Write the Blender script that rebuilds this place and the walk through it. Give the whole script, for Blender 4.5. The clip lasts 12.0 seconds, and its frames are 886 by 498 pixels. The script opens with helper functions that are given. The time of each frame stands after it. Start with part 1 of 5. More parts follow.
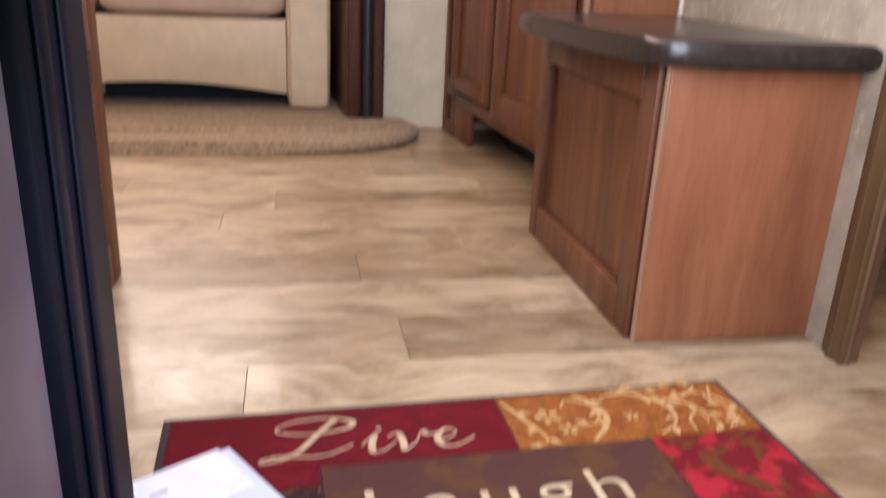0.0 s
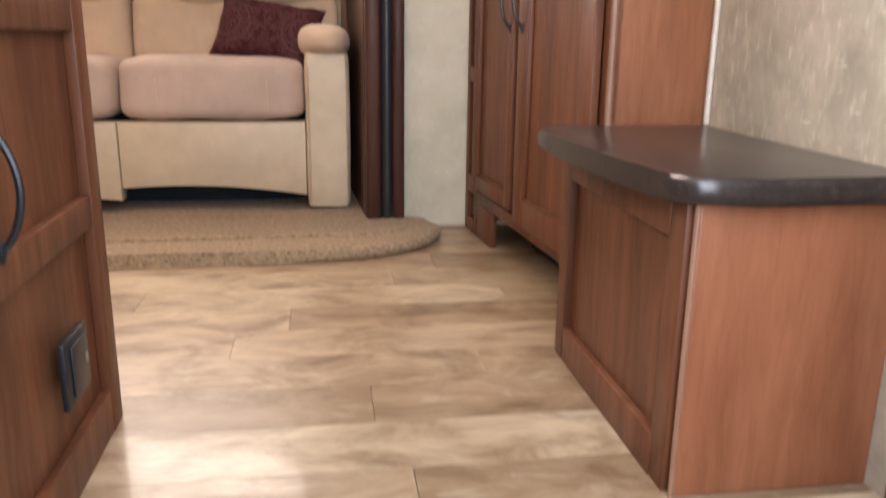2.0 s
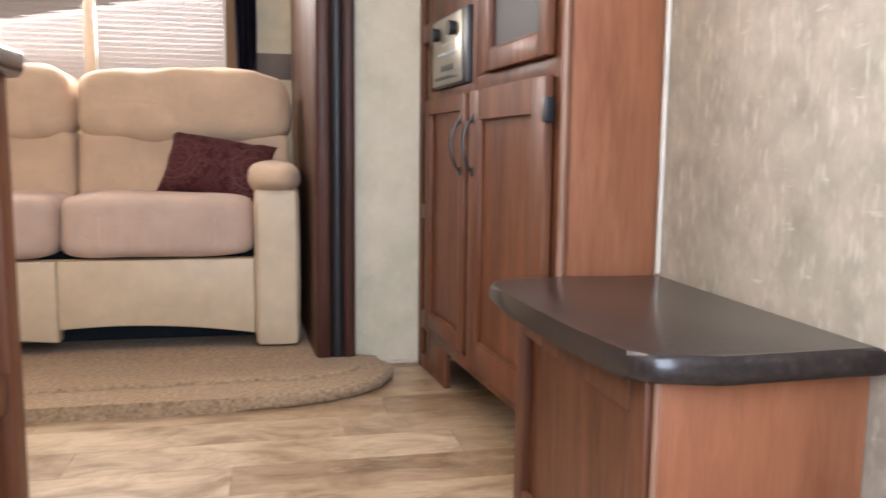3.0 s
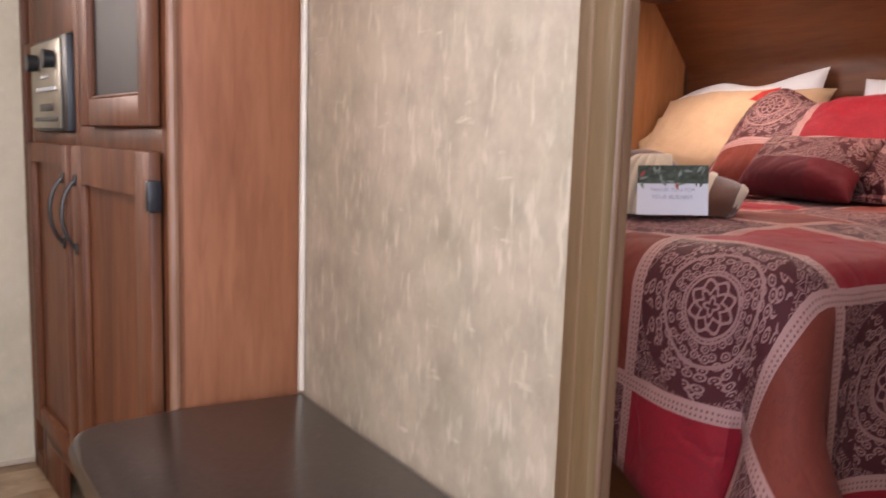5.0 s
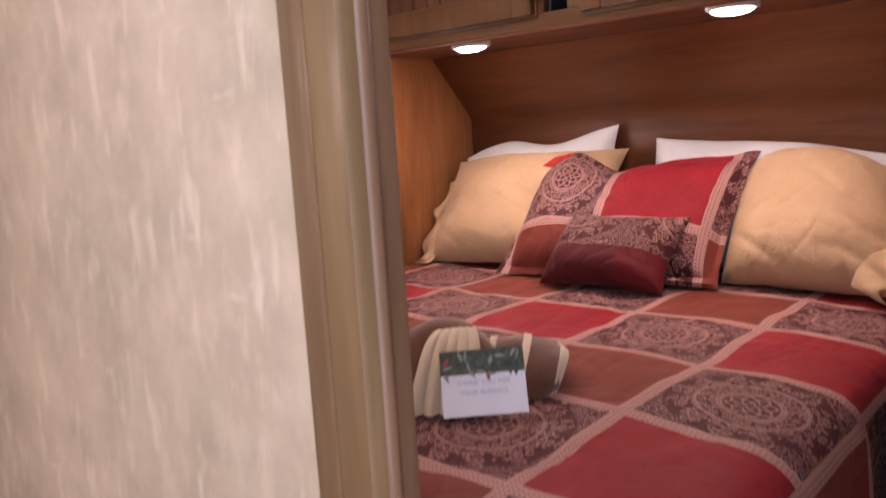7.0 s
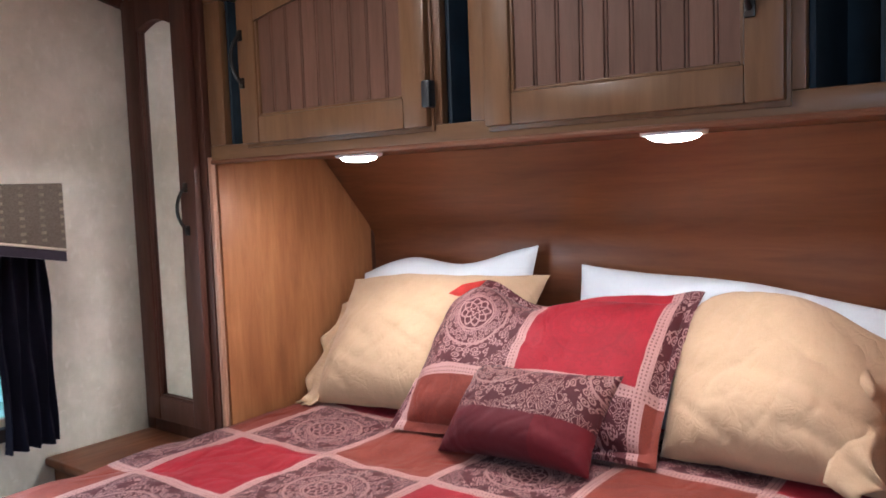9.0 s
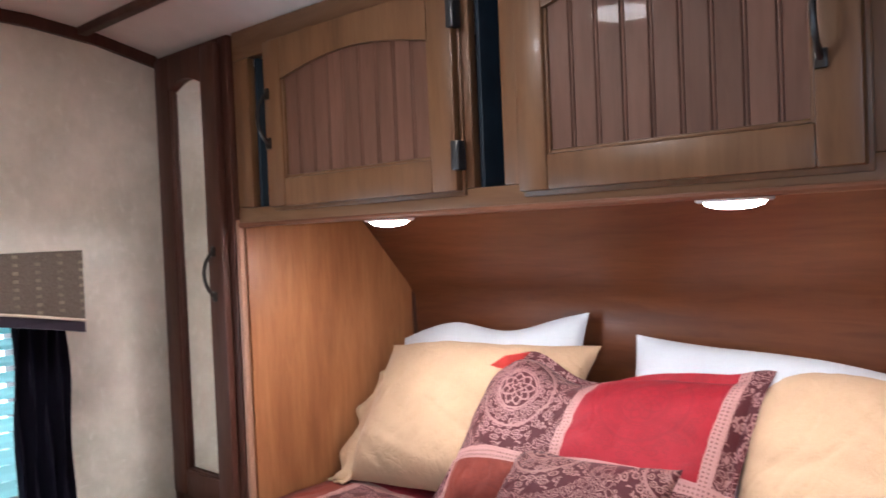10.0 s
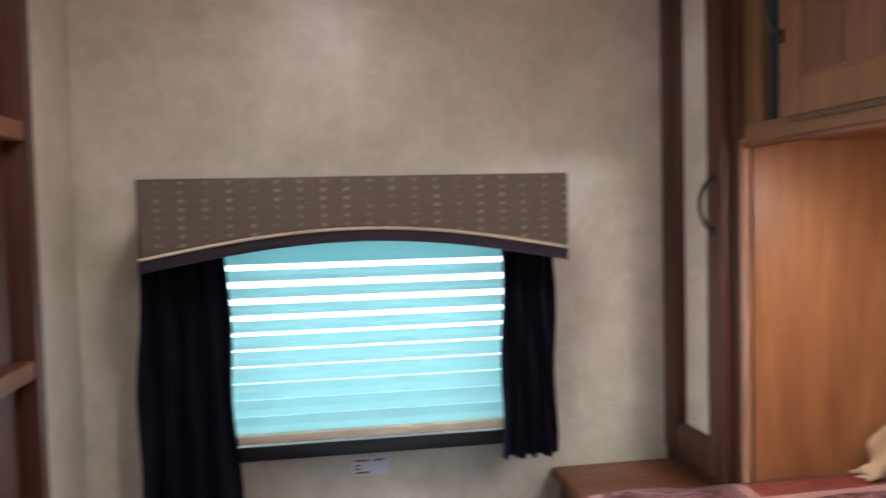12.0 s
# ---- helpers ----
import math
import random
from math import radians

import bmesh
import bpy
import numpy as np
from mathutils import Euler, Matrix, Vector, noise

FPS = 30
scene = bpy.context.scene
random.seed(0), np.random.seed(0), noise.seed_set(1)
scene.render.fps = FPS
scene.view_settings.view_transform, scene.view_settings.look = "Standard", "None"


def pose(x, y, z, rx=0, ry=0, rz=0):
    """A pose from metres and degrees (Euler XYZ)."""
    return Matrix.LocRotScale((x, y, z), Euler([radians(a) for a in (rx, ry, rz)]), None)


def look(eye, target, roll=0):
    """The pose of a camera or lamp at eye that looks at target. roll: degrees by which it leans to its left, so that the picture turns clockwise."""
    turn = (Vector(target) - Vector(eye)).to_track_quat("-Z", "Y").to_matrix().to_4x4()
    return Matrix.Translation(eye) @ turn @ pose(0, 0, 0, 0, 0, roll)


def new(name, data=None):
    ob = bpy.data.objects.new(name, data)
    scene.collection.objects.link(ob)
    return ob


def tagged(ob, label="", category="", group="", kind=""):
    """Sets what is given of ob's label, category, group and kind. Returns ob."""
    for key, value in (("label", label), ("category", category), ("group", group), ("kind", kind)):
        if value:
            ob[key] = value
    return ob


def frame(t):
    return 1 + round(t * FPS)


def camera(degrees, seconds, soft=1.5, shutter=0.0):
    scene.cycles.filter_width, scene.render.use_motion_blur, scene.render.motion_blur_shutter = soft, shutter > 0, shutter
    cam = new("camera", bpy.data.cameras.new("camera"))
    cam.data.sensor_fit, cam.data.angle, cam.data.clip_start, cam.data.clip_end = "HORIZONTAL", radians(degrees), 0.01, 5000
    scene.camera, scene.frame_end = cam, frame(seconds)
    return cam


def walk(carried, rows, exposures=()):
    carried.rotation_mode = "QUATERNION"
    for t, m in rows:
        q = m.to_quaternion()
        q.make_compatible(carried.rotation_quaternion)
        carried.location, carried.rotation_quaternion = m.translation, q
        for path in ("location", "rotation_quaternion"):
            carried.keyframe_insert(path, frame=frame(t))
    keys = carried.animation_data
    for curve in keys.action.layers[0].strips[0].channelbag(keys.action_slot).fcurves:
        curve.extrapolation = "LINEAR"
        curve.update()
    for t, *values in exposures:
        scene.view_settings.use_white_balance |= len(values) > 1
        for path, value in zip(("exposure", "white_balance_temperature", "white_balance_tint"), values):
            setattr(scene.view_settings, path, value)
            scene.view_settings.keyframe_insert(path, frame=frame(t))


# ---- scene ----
cam = camera(58.7, 12.0, 1.6, 0.4)
PATH = [
    (0, (0.398, 0.412, 0.561), (0.763, 2.257, -0.117), 2.7),
    (0.5, (0.424, 0.408, 0.511), (0.698, 2.13, -0.468), 2.8),
    (1, (0.437, 0.411, 0.514), (0.705, 2.13, -0.473), 2.0),
    (1.5, (0.444, 0.464, 0.579), (0.747, 2.272, -0.221), 1.1),
    (2, (0.439, 0.522, 0.648), (0.731, 2.431, 0.129), 0.8),
    (2.5, (0.429, 0.556, 0.711), (0.71, 2.511, 0.4), 0.7),
    (3, (0.459, 0.587, 0.727), (0.868, 2.529, 0.482), 0.6),
    (3.5, (0.547, 0.674, 0.735), (1.235, 2.538, 0.508), 0.7),
    (3.6, (0.576, 0.692, 0.75), (1.312, 2.538, 0.528), 0.6),
    (3.7, (0.593, 0.724, 0.764), (1.38, 2.547, 0.529), 0.5),
    (5.3, (0.736, 0.873, 0.954), (1.923, 2.462, 0.698), 1.2),
    (5.5, (0.768, 0.9, 0.99), (2.033, 2.427, 0.729), 0.3),
    (6, (0.818, 0.948, 1.101), (2.192, 2.367, 0.787), -1.4),
    (6.5, (0.872, 0.987, 1.139), (2.278, 2.372, 0.816), -2.8),
    (7, (0.984, 1.098, 1.218), (2.44, 2.434, 0.912), -3.5),
    (7.5, (1.07, 1.171, 1.333), (2.574, 2.46, 1.057), -4.7),
    (7.7, (1.104, 1.207, 1.335), (2.638, 2.464, 1.087), -4.3),
    (9.3, (1.439, 1.295, 1.361), (3.017, 2.517, 1.234), -1.9),
    (9.5, (1.481, 1.304, 1.379), (3.048, 2.543, 1.282), -1.8),
    (10, (1.522, 1.328, 1.394), (3.01, 2.664, 1.35), -2.4),
    (10.5, (1.542, 1.335, 1.383), (2.857, 2.842, 1.334), -3.0),
    (11, (1.584, 1.367, 1.371), (2.732, 3.003, 1.292), -3.1),
    (11.5, (1.703, 1.452, 1.353), (2.516, 3.278, 1.274), -1.9),
    (11.6, (1.711, 1.46, 1.341), (2.442, 3.32, 1.272), -1.3),
    (12, (1.744, 1.491, 1.315), (2.069, 3.462, 1.222), -1.4),
]
EXPOSURES = [
    (0.0, 0.0, 7400, 25),
    (0.5, -0.42, 7500, 34),
    (1.0, -0.42, 7500, 34),
    (1.5, -0.12, 8000, 28),
    (2.5, 0.12, 6800, 17),
    (3.7, 0.17, 7000, 17),
    (5.3, -0.16, 7400, 27),
    (6.5, -0.26, 7500, 30),
    (7.0, -0.36, 7600, 34),
    (7.7, -0.52, 7700, 37),
    (9.3, 0.19, 5500, 5),
    (10.5, 0.22, 6000, 13),
    (12.0, -0.10, 6000, 8),
]
walk(cam, [(t, look(eye, target, roll)) for t, eye, target, roll in PATH], EXPOSURES)
# ---- light ----
world = bpy.data.worlds.new("sky")
world.use_nodes = True
wn = world.node_tree
bg = wn.nodes["Background"]
sky = wn.nodes.new("ShaderNodeTexSky")
sky.sky_type, sky.sun_disc, sky.sun_elevation, sky.sun_rotation = "NISHITA", False, radians(48), radians(24)
wn.links.new(sky.outputs[0], bg.inputs[0])
bg.inputs[1].default_value = 0.12
scene.world = world
sun = new("sun", bpy.data.lights.new("sun", "SUN"))
sun.data.energy, sun.data.angle, sun.data.color = 3.0, radians(0.5), (1.0, 0.95, 0.88)
sun.matrix_basis = look((0, 0, 10), (-3.5, -8, 0), 0)


def area(name, eye, target, w, h, watts, colour):
    lamp = new(name, bpy.data.lights.new(name, "AREA"))
    lamp.data.shape, lamp.data.size, lamp.data.size_y, lamp.data.energy, lamp.data.color = "RECTANGLE", w, h, watts, colour
    lamp.matrix_basis = look(eye, target)
    return lamp


# daylight entering by the door and by the windows
area("door_daylight", (0.70, 0.83, 1.05), (1.2, 2.6, 0.1), 0.48, 1.5, 28, (0.64, 0.8, 1.0))
area("sofa_window_daylight", (-0.35, 4.10, 1.35), (-0.2, 2.0, 0.6), 1.3, 0.5, 40, (1.0, 0.98, 0.95))
area("bedroom_window_daylight", (1.85, 3.02, 1.05), (1.95, 1.4, 0.7), 0.5, 0.34, 5, (0.85, 0.95, 1.0))


# ---- materials ----
def material(name, rough=0.5, metal=0.0, spec=0.5, coat=0.0):
    m = bpy.data.materials.new(name)
    m.use_nodes = True
    p = m.node_tree.nodes["Principled BSDF"]
    p.inputs["Roughness"].default_value, p.inputs["Metallic"].default_value = rough, metal
    p.inputs["Specular IOR Level"].default_value, p.inputs["Coat Weight"].default_value = spec, coat
    return m, m.node_tree, p


def node(nt, kind, **sets):
    n = nt.nodes.new(kind)
    for k, v in sets.items():
        n.inputs[k.replace("_", " ")].default_value = v
    return n


def coords(nt, scale=(1, 1, 1), space="Object", rot=(0, 0, 0), shift=True):
    tc = nt.nodes.new("ShaderNodeTexCoord")
    mp = nt.nodes.new("ShaderNodeMapping")
    mp.inputs["Scale"].default_value, mp.inputs["Rotation"].default_value = scale, rot
    nt.links.new(tc.outputs[space], mp.inputs[0])
    if shift:
        info = nt.nodes.new("ShaderNodeObjectInfo")
        mul = nt.nodes.new("ShaderNodeMath")
        mul.operation = "MULTIPLY"
        mul.inputs[1].default_value = 37.0
        nt.links.new(info.outputs["Random"], mul.inputs[0])
        nt.links.new(mul.outputs[0], mp.inputs["Location"])
    return mp.outputs[0]


def fractal(nt, vec, scale, detail=4, rough=0.6, dist=0.0):
    n = node(nt, "ShaderNodeTexNoise", Scale=scale, Detail=detail, Roughness=rough, Distortion=dist)
    nt.links.new(vec, n.inputs["Vector"])
    return n.outputs[0]


def ramp(nt, fac, *stops):
    r = nt.nodes.new("ShaderNodeValToRGB")
    while len(r.color_ramp.elements) < len(stops):
        r.color_ramp.elements.new(0.5)
    for e, (at, c) in zip(r.color_ramp.elements, stops):
        e.position, e.color = at, (*c, 1) if len(c) == 3 else c
    nt.links.new(fac, r.inputs[0])
    return r.outputs[0]


def mix(nt, fac, a, b, how="MIX"):
    n = nt.nodes.new("ShaderNodeMix")
    n.data_type, n.blend_type = "RGBA", how
    for sock, v in ((n.inputs[0], fac), (n.inputs[6], a), (n.inputs[7], b)):
        if isinstance(v, (int, float)):
            sock.default_value = v
        elif isinstance(v, tuple):
            sock.default_value = (*v, 1)
        else:
            nt.links.new(v, sock)
    return n.outputs[2]


def calc(nt, op, a, b=0.0, c=0.0):
    n = nt.nodes.new("ShaderNodeMath")
    n.operation = op
    for sock, v in zip(n.inputs, (a, b, c)):
        if isinstance(v, (int, float)):
            sock.default_value = v
        else:
            nt.links.new(v, sock)
    return n.outputs[0]


def bump(nt, p, height, strength=0.3, depth=0.002):
    b = node(nt, "ShaderNodeBump", Strength=strength, Distance=depth)
    nt.links.new(height, b.inputs["Height"])
    nt.links.new(b.outputs[0], p.inputs["Normal"])


def wood(name, dark, mid, light, axis="z", rough=0.46, coat=0.05):
    """Lacquered wood, the grain along one axis."""
    m, nt, p = material(name, rough, spec=0.32, coat=coat)
    s = {"x": (0.12, 1, 1), "y": (1, 0.12, 1), "z": (1, 1, 0.12)}[axis]
    v = coords(nt, s)
    grain = fractal(nt, v, 60, 6, 0.65, 0.6)
    broad = fractal(nt, v, 9, 3, 0.5, 1.2)
    col = ramp(nt, broad, (0.3, dark), (0.52, mid), (0.75, light))
    lines = ramp(nt, grain, (0.3, (0.72, 0.68, 0.64)), (0.6, (1.0, 1.0, 1.0)))
    col = mix(nt, 0.75, col, lines, "MULTIPLY")
    knots = ramp(nt, fractal(nt, coords(nt, tuple(k * 1.0 for k in s)), 16, 2, 0.4), (0.74, (1, 1, 1)), (0.82, (0.45, 0.38, 0.33)))
    col = mix(nt, 0.8, col, knots, "MULTIPLY")
    nt.links.new(col, p.inputs["Base Color"])
    nt.links.new(ramp(nt, grain, (0.2, (rough + 0.12,) * 3), (0.8, (rough - 0.05,) * 3)), p.inputs["Roughness"])
    bump(nt, p, grain, 0.12, 0.0008)
    return m


def plain(name, colour, rough=0.5, metal=0.0, vary=0.12, scale=14, relief=0.05, coat=0.0, fine=160, spec=0.5):
    m, nt, p = material(name, rough, metal, spec, coat)
    v = coords(nt)
    f = fractal(nt, v, scale, 4)
    lo, hi = tuple(c * (1 - vary) for c in colour), tuple(min(1, c * (1 + vary)) for c in colour)
    nt.links.new(ramp(nt, f, (0.3, lo), (0.7, hi)), p.inputs["Base Color"])
    if relief:
        bump(nt, p, fractal(nt, v, fine, 3), relief, 0.001)
    return m


def creases(nt, vec, scale):
    """Sharp irregular folds as a height."""
    total = None
    for k, (sc, st) in enumerate(((scale, (1.0, 1.0, 0.35)), (scale * 1.9, (0.4, 1.0, 1.0)))):
        mp = nt.nodes.new("ShaderNodeMapping")
        mp.inputs["Scale"].default_value, mp.inputs["Rotation"].default_value, mp.inputs["Location"].default_value = st, (0.3 + k, 0.4, 0.5 + 1.3 * k), (k * 3.0, 0, 0)
        nt.links.new(vec, mp.inputs[0])
        f = fractal(nt, mp.outputs[0], sc, 2, 0.45, 0.8)
        ridge = calc(nt, "ABSOLUTE", calc(nt, "SUBTRACT", f, 0.5))
        fold = calc(nt, "MINIMUM", calc(nt, "MULTIPLY", ridge, 9.0), 1.0)
        total = fold if total is None else calc(nt, "ADD", total, calc(nt, "MULTIPLY", fold, 0.5))
    return total


def fabric(name, colour, vary=0.15, weave=700, rough=0.9, relief=0.35, sheen=0.12, broad=7, folds=0.0, fold_size=7.0):
    m, nt, p = material(name, rough, spec=0.2)
    v = coords(nt)
    col = ramp(nt, fractal(nt, v, broad, 4), (0.3, tuple(c * (1 - vary) for c in colour)), (0.7, tuple(min(1, c * (1 + vary)) for c in colour)))
    fine = fractal(nt, v, weave, 2)
    col = mix(nt, 0.35, col, ramp(nt, fine, (0.3, (0.6, 0.6, 0.6)), (0.65, (1, 1, 1))), "MULTIPLY")
    nt.links.new(col, p.inputs["Base Color"])
    p.inputs["Sheen Weight"].default_value = sheen
    if folds:
        b = node(nt, "ShaderNodeBump", Strength=folds, Distance=0.006)
        nt.links.new(creases(nt, v, fold_size), b.inputs["Height"])
        c = node(nt, "ShaderNodeBump", Strength=relief, Distance=0.0015)
        nt.links.new(fine, c.inputs["Height"])
        nt.links.new(b.outputs[0], c.inputs["Normal"])
        nt.links.new(c.outputs[0], p.inputs["Normal"])
    else:
        bump(nt, p, fine, relief, 0.0015)
    return m


def glow(name, colour, strength):
    m = bpy.data.materials.new(name)
    m.use_nodes = True
    nt = m.node_tree
    nt.nodes.remove(nt.nodes["Principled BSDF"])
    e = nt.nodes.new("ShaderNodeEmission")
    e.inputs[0].default_value, e.inputs[1].default_value = (*colour, 1), strength
    nt.links.new(e.outputs[0], nt.nodes["Material Output"].inputs[0])
    return m


CHERRY = wood("cherry wood", (0.115, 0.038, 0.017), (0.175, 0.062, 0.028), (0.23, 0.09, 0.042))
CHERRY_H = wood("cherry wood level grain", (0.12, 0.04, 0.018), (0.18, 0.064, 0.03), (0.23, 0.09, 0.042), "y")
CHERRY_X = wood("cherry wood cross grain", (0.12, 0.04, 0.018), (0.18, 0.064, 0.03), (0.23, 0.09, 0.042), "x")
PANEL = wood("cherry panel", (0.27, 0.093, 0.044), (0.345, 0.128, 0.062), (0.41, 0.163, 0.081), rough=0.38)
PANEL_BED = wood("orange brown panel", (0.25, 0.094, 0.036), (0.32, 0.128, 0.05), (0.385, 0.163, 0.067), rough=0.38)
HEADWOOD = wood("headboard wood", (0.09, 0.028, 0.011), (0.122, 0.039, 0.015), (0.155, 0.054, 0.021), "y", 0.36)
STILE = wood("golden brown stile wood", (0.125, 0.058, 0.025), (0.165, 0.079, 0.035), (0.205, 0.102, 0.047), rough=0.38)
STILE_H = wood("golden brown rail wood", (0.12, 0.056, 0.025), (0.155, 0.075, 0.034), (0.195, 0.097, 0.045), "y", rough=0.38)
BOARD = wood("mauve brown board wood", (0.105, 0.046, 0.027), (0.135, 0.06, 0.037), (0.165, 0.076, 0.048), rough=0.5)
TRIMWOOD = wood("door trim wood", (0.115, 0.068, 0.03), (0.15, 0.09, 0.042), (0.185, 0.113, 0.056), rough=0.46)
JAMBWOOD = wood("jamb wood", (0.14, 0.076, 0.043), (0.185, 0.103, 0.06), (0.22, 0.127, 0.076), rough=0.4)
# pale wood for beads, also used to paint the bench's edge highlight
BEADED = wood("highlight edge wood", (0.3, 0.15, 0.09), (0.36, 0.19, 0.12), (0.42, 0.23, 0.15), rough=0.35)
DARKWOOD = wood("dark trim wood", (0.05, 0.018, 0.012), (0.075, 0.028, 0.018), (0.1, 0.038, 0.026), rough=0.45)
BLACKTOP, _nt, _p = material("dark laminate", 0.3, coat=0.2)
_v = coords(_nt)
_nt.links.new(ramp(_nt, fractal(_nt, _v, 90, 5, 0.7), (0.35, (0.022, 0.016, 0.014)), (0.6, (0.04, 0.03, 0.026)), (0.75, (0.075, 0.058, 0.05))), _p.inputs["Base Color"])
bump(_nt, _p, fractal(_nt, _v, 300, 3), 0.12, 0.0006)
BLACK = plain("black plastic", (0.018, 0.019, 0.022), 0.38, vary=0.2)
NAVY = plain("dark door frame paint", (0.004, 0.005, 0.010), 0.45, vary=0.25, spec=0.14)
# near-black blue: the shade inside hollows, put into the colour
RECESS_SHADE = plain("painted recess shade", (0.014, 0.026, 0.038), 0.8, vary=0.3)
IRON = plain("dark bronze metal", (0.05, 0.045, 0.042), 0.35, 0.85, 0.2)
STEEL = plain("brushed steel", (0.5, 0.5, 0.49), 0.3, 0.9, 0.08)
CREAM = plain("cream plastic edge", (0.62, 0.53, 0.42), 0.4)
CEILWHITE = plain("ceiling vinyl", (0.78, 0.75, 0.72), 0.55, vary=0.04, relief=0.15)
GELCOAT = plain("white gelcoat", (0.72, 0.72, 0.72), 0.25, vary=0.05, coat=0.3)
MIRROR, _nt, _p = material("mirror glass", 0.02, 1.0)
_p.inputs["Base Color"].default_value = (0.86, 0.88, 0.86, 1)


def wallpaper(name, base, streak, dark, stretch, amount, rough=0.6):
    """Vinyl wall covering: mottled ground with short pale fibres printed on it."""
    m, nt, p = material(name, rough)
    v = coords(nt, shift=False)
    ground = ramp(nt, fractal(nt, v, 11, 5, 0.65), (0.3, dark), (0.7, base))
    cloud = ramp(nt, fractal(nt, v, 4.5, 3), (0.36, (0.83, 0.85, 0.79)), (0.5, (0.95, 0.93, 0.88)), (0.64, (1, 0.97, 0.94)))
    ground = mix(nt, 0.8, ground, cloud, "MULTIPLY")
    vs = coords(nt, stretch, shift=False)
    up = ramp(nt, fractal(nt, vs, 60, 2, 0.5), (0.58, (0, 0, 0)), (0.74, (1, 1, 1)))
    wide = ramp(nt, fractal(nt, coords(nt, (1, 1, 0.55), shift=False), 38, 4, 0.6), (0.5, (0, 0, 0)), (0.74, (1, 1, 1)))
    ground = mix(nt, calc(nt, "MULTIPLY", wide, amount * 0.6), ground, streak)
    flat = ramp(nt, fractal(nt, coords(nt, (stretch[2] * 2, stretch[2] * 2, stretch[0] * 2.4), shift=False), 22, 3, 0.55), (0.66, (0, 0, 0)), (0.74, (1, 1, 1)))
    col = mix(nt, calc(nt, "MULTIPLY", up, amount), ground, streak)
    col = mix(nt, calc(nt, "MULTIPLY", flat, amount), col, streak)
    nt.links.new(col, p.inputs["Base Color"])
    bump(nt, p, fractal(nt, v, 240, 4), 0.15, 0.001)
    return m


FIBRE = wallpaper("fibre wallpaper", (0.5, 0.42, 0.33), (0.68, 0.6, 0.48), (0.34, 0.285, 0.22), (1, 1, 0.33), 0.46)
PALE = wallpaper("pale wallpaper", (0.76, 0.71, 0.57), (0.82, 0.78, 0.65), (0.68, 0.63, 0.49), (1, 1, 0.6), 0.3)
GREIGE = wallpaper("mottled wallpaper", (0.78, 0.72, 0.65), (0.84, 0.79, 0.72), (0.62, 0.57, 0.5), (1, 1, 0.5), 0.35, 0.33)

# vinyl floor planks
PLANK, _nt, _p = material("vinyl plank", 0.36, coat=0.1)
_info = _nt.nodes.new("ShaderNodeObjectInfo")
_tone = ramp(_nt, _info.outputs["Random"], (0.0, (0.30, 0.2, 0.12)), (0.3, (0.46, 0.34, 0.22)), (0.6, (0.57, 0.45, 0.31)), (0.85, (0.36, 0.25, 0.155)), (1.0, (0.51, 0.39, 0.26)))
_g = fractal(_nt, coords(_nt, (0.16, 1, 1)), 60, 6, 0.75, 0.5)
_col = mix(_nt, 0.38, _tone, ramp(_nt, _g, (0.32, (0.62, 0.56, 0.5)), (0.5, (0.95, 0.93, 0.9)), (0.68, (1.15, 1.15, 1.13))), "MULTIPLY")
_blotch = ramp(_nt, fractal(_nt, coords(_nt, (0.6, 1, 1)), 8, 6, 0.68, 0.6), (0.34, (0.5, 0.4, 0.31)), (0.48, (0.86, 0.82, 0.77)), (0.63, (1.18, 1.19, 1.19)))
_col = mix(_nt, 0.95, _col, _blotch, "MULTIPLY")
_chalk = ramp(_nt, fractal(_nt, coords(_nt, (0.35, 1, 1)), 26, 5, 0.7, 0.7), (0.56, (0, 0, 0)), (0.7, (1, 1, 1)))
_col = mix(_nt, calc(_nt, "MULTIPLY", _chalk, 0.4), _col, (0.62, 0.53, 0.4))
_nt.links.new(_col, _p.inputs["Base Color"])
bump(_nt, _p, _g, 0.12, 0.0008)

CARPET = fabric("brown pile carpet", (0.4, 0.285, 0.18), 0.4, 120, 1.0, 1.0, 0.1, 90)
SUEDE = fabric("tan suede cloth", (0.68, 0.5, 0.345), 0.12, 500, 0.85, 0.2, 0.2, 6, folds=0.3, fold_size=4)
SUEDE_SEAT = fabric("mauve tan suede cloth", (0.66, 0.5, 0.40), 0.12, 500, 0.85, 0.2, 0.2, 6, folds=0.25, fold_size=4)
LEATHER = plain("cream vinyl upholstery", (0.70, 0.57, 0.40), 0.45, vary=0.07, relief=0.12, fine=260)
WHITELINEN = fabric("white pillowcase cotton", (0.56, 0.575, 0.61), 0.04, 600, 0.85, 0.15, 0.05, folds=0.12, fold_size=5)
TANLINEN = fabric("tan pillowcase cotton", (0.44, 0.292, 0.18), 0.07, 600, 0.85, 0.15, 0.05, folds=0.2, fold_size=17)
TOWEL_BROWN = fabric("brown terry towelling", (0.13, 0.05, 0.03), 0.2, 380, 1.0, 0.9, 0.5)
TOWEL_CREAM = fabric("cream terry towelling", (0.6, 0.5, 0.38), 0.1, 380, 1.0, 0.9, 0.5)
CURTAIN = fabric("navy curtain cloth", (0.012, 0.011, 0.024), 0.25, 600, 0.75, 0.2, 0.0)
BAND = fabric("dark trim cloth", (0.03, 0.022, 0.035), 0.2, 600, 0.75, 0.2, 0.2)
# white paper; the blue of bounced daylight is mixed into its colour
PAPER = plain("white paper with daylight tint", (0.72, 0.76, 0.86), 0.6, vary=0.03, relief=0.0)
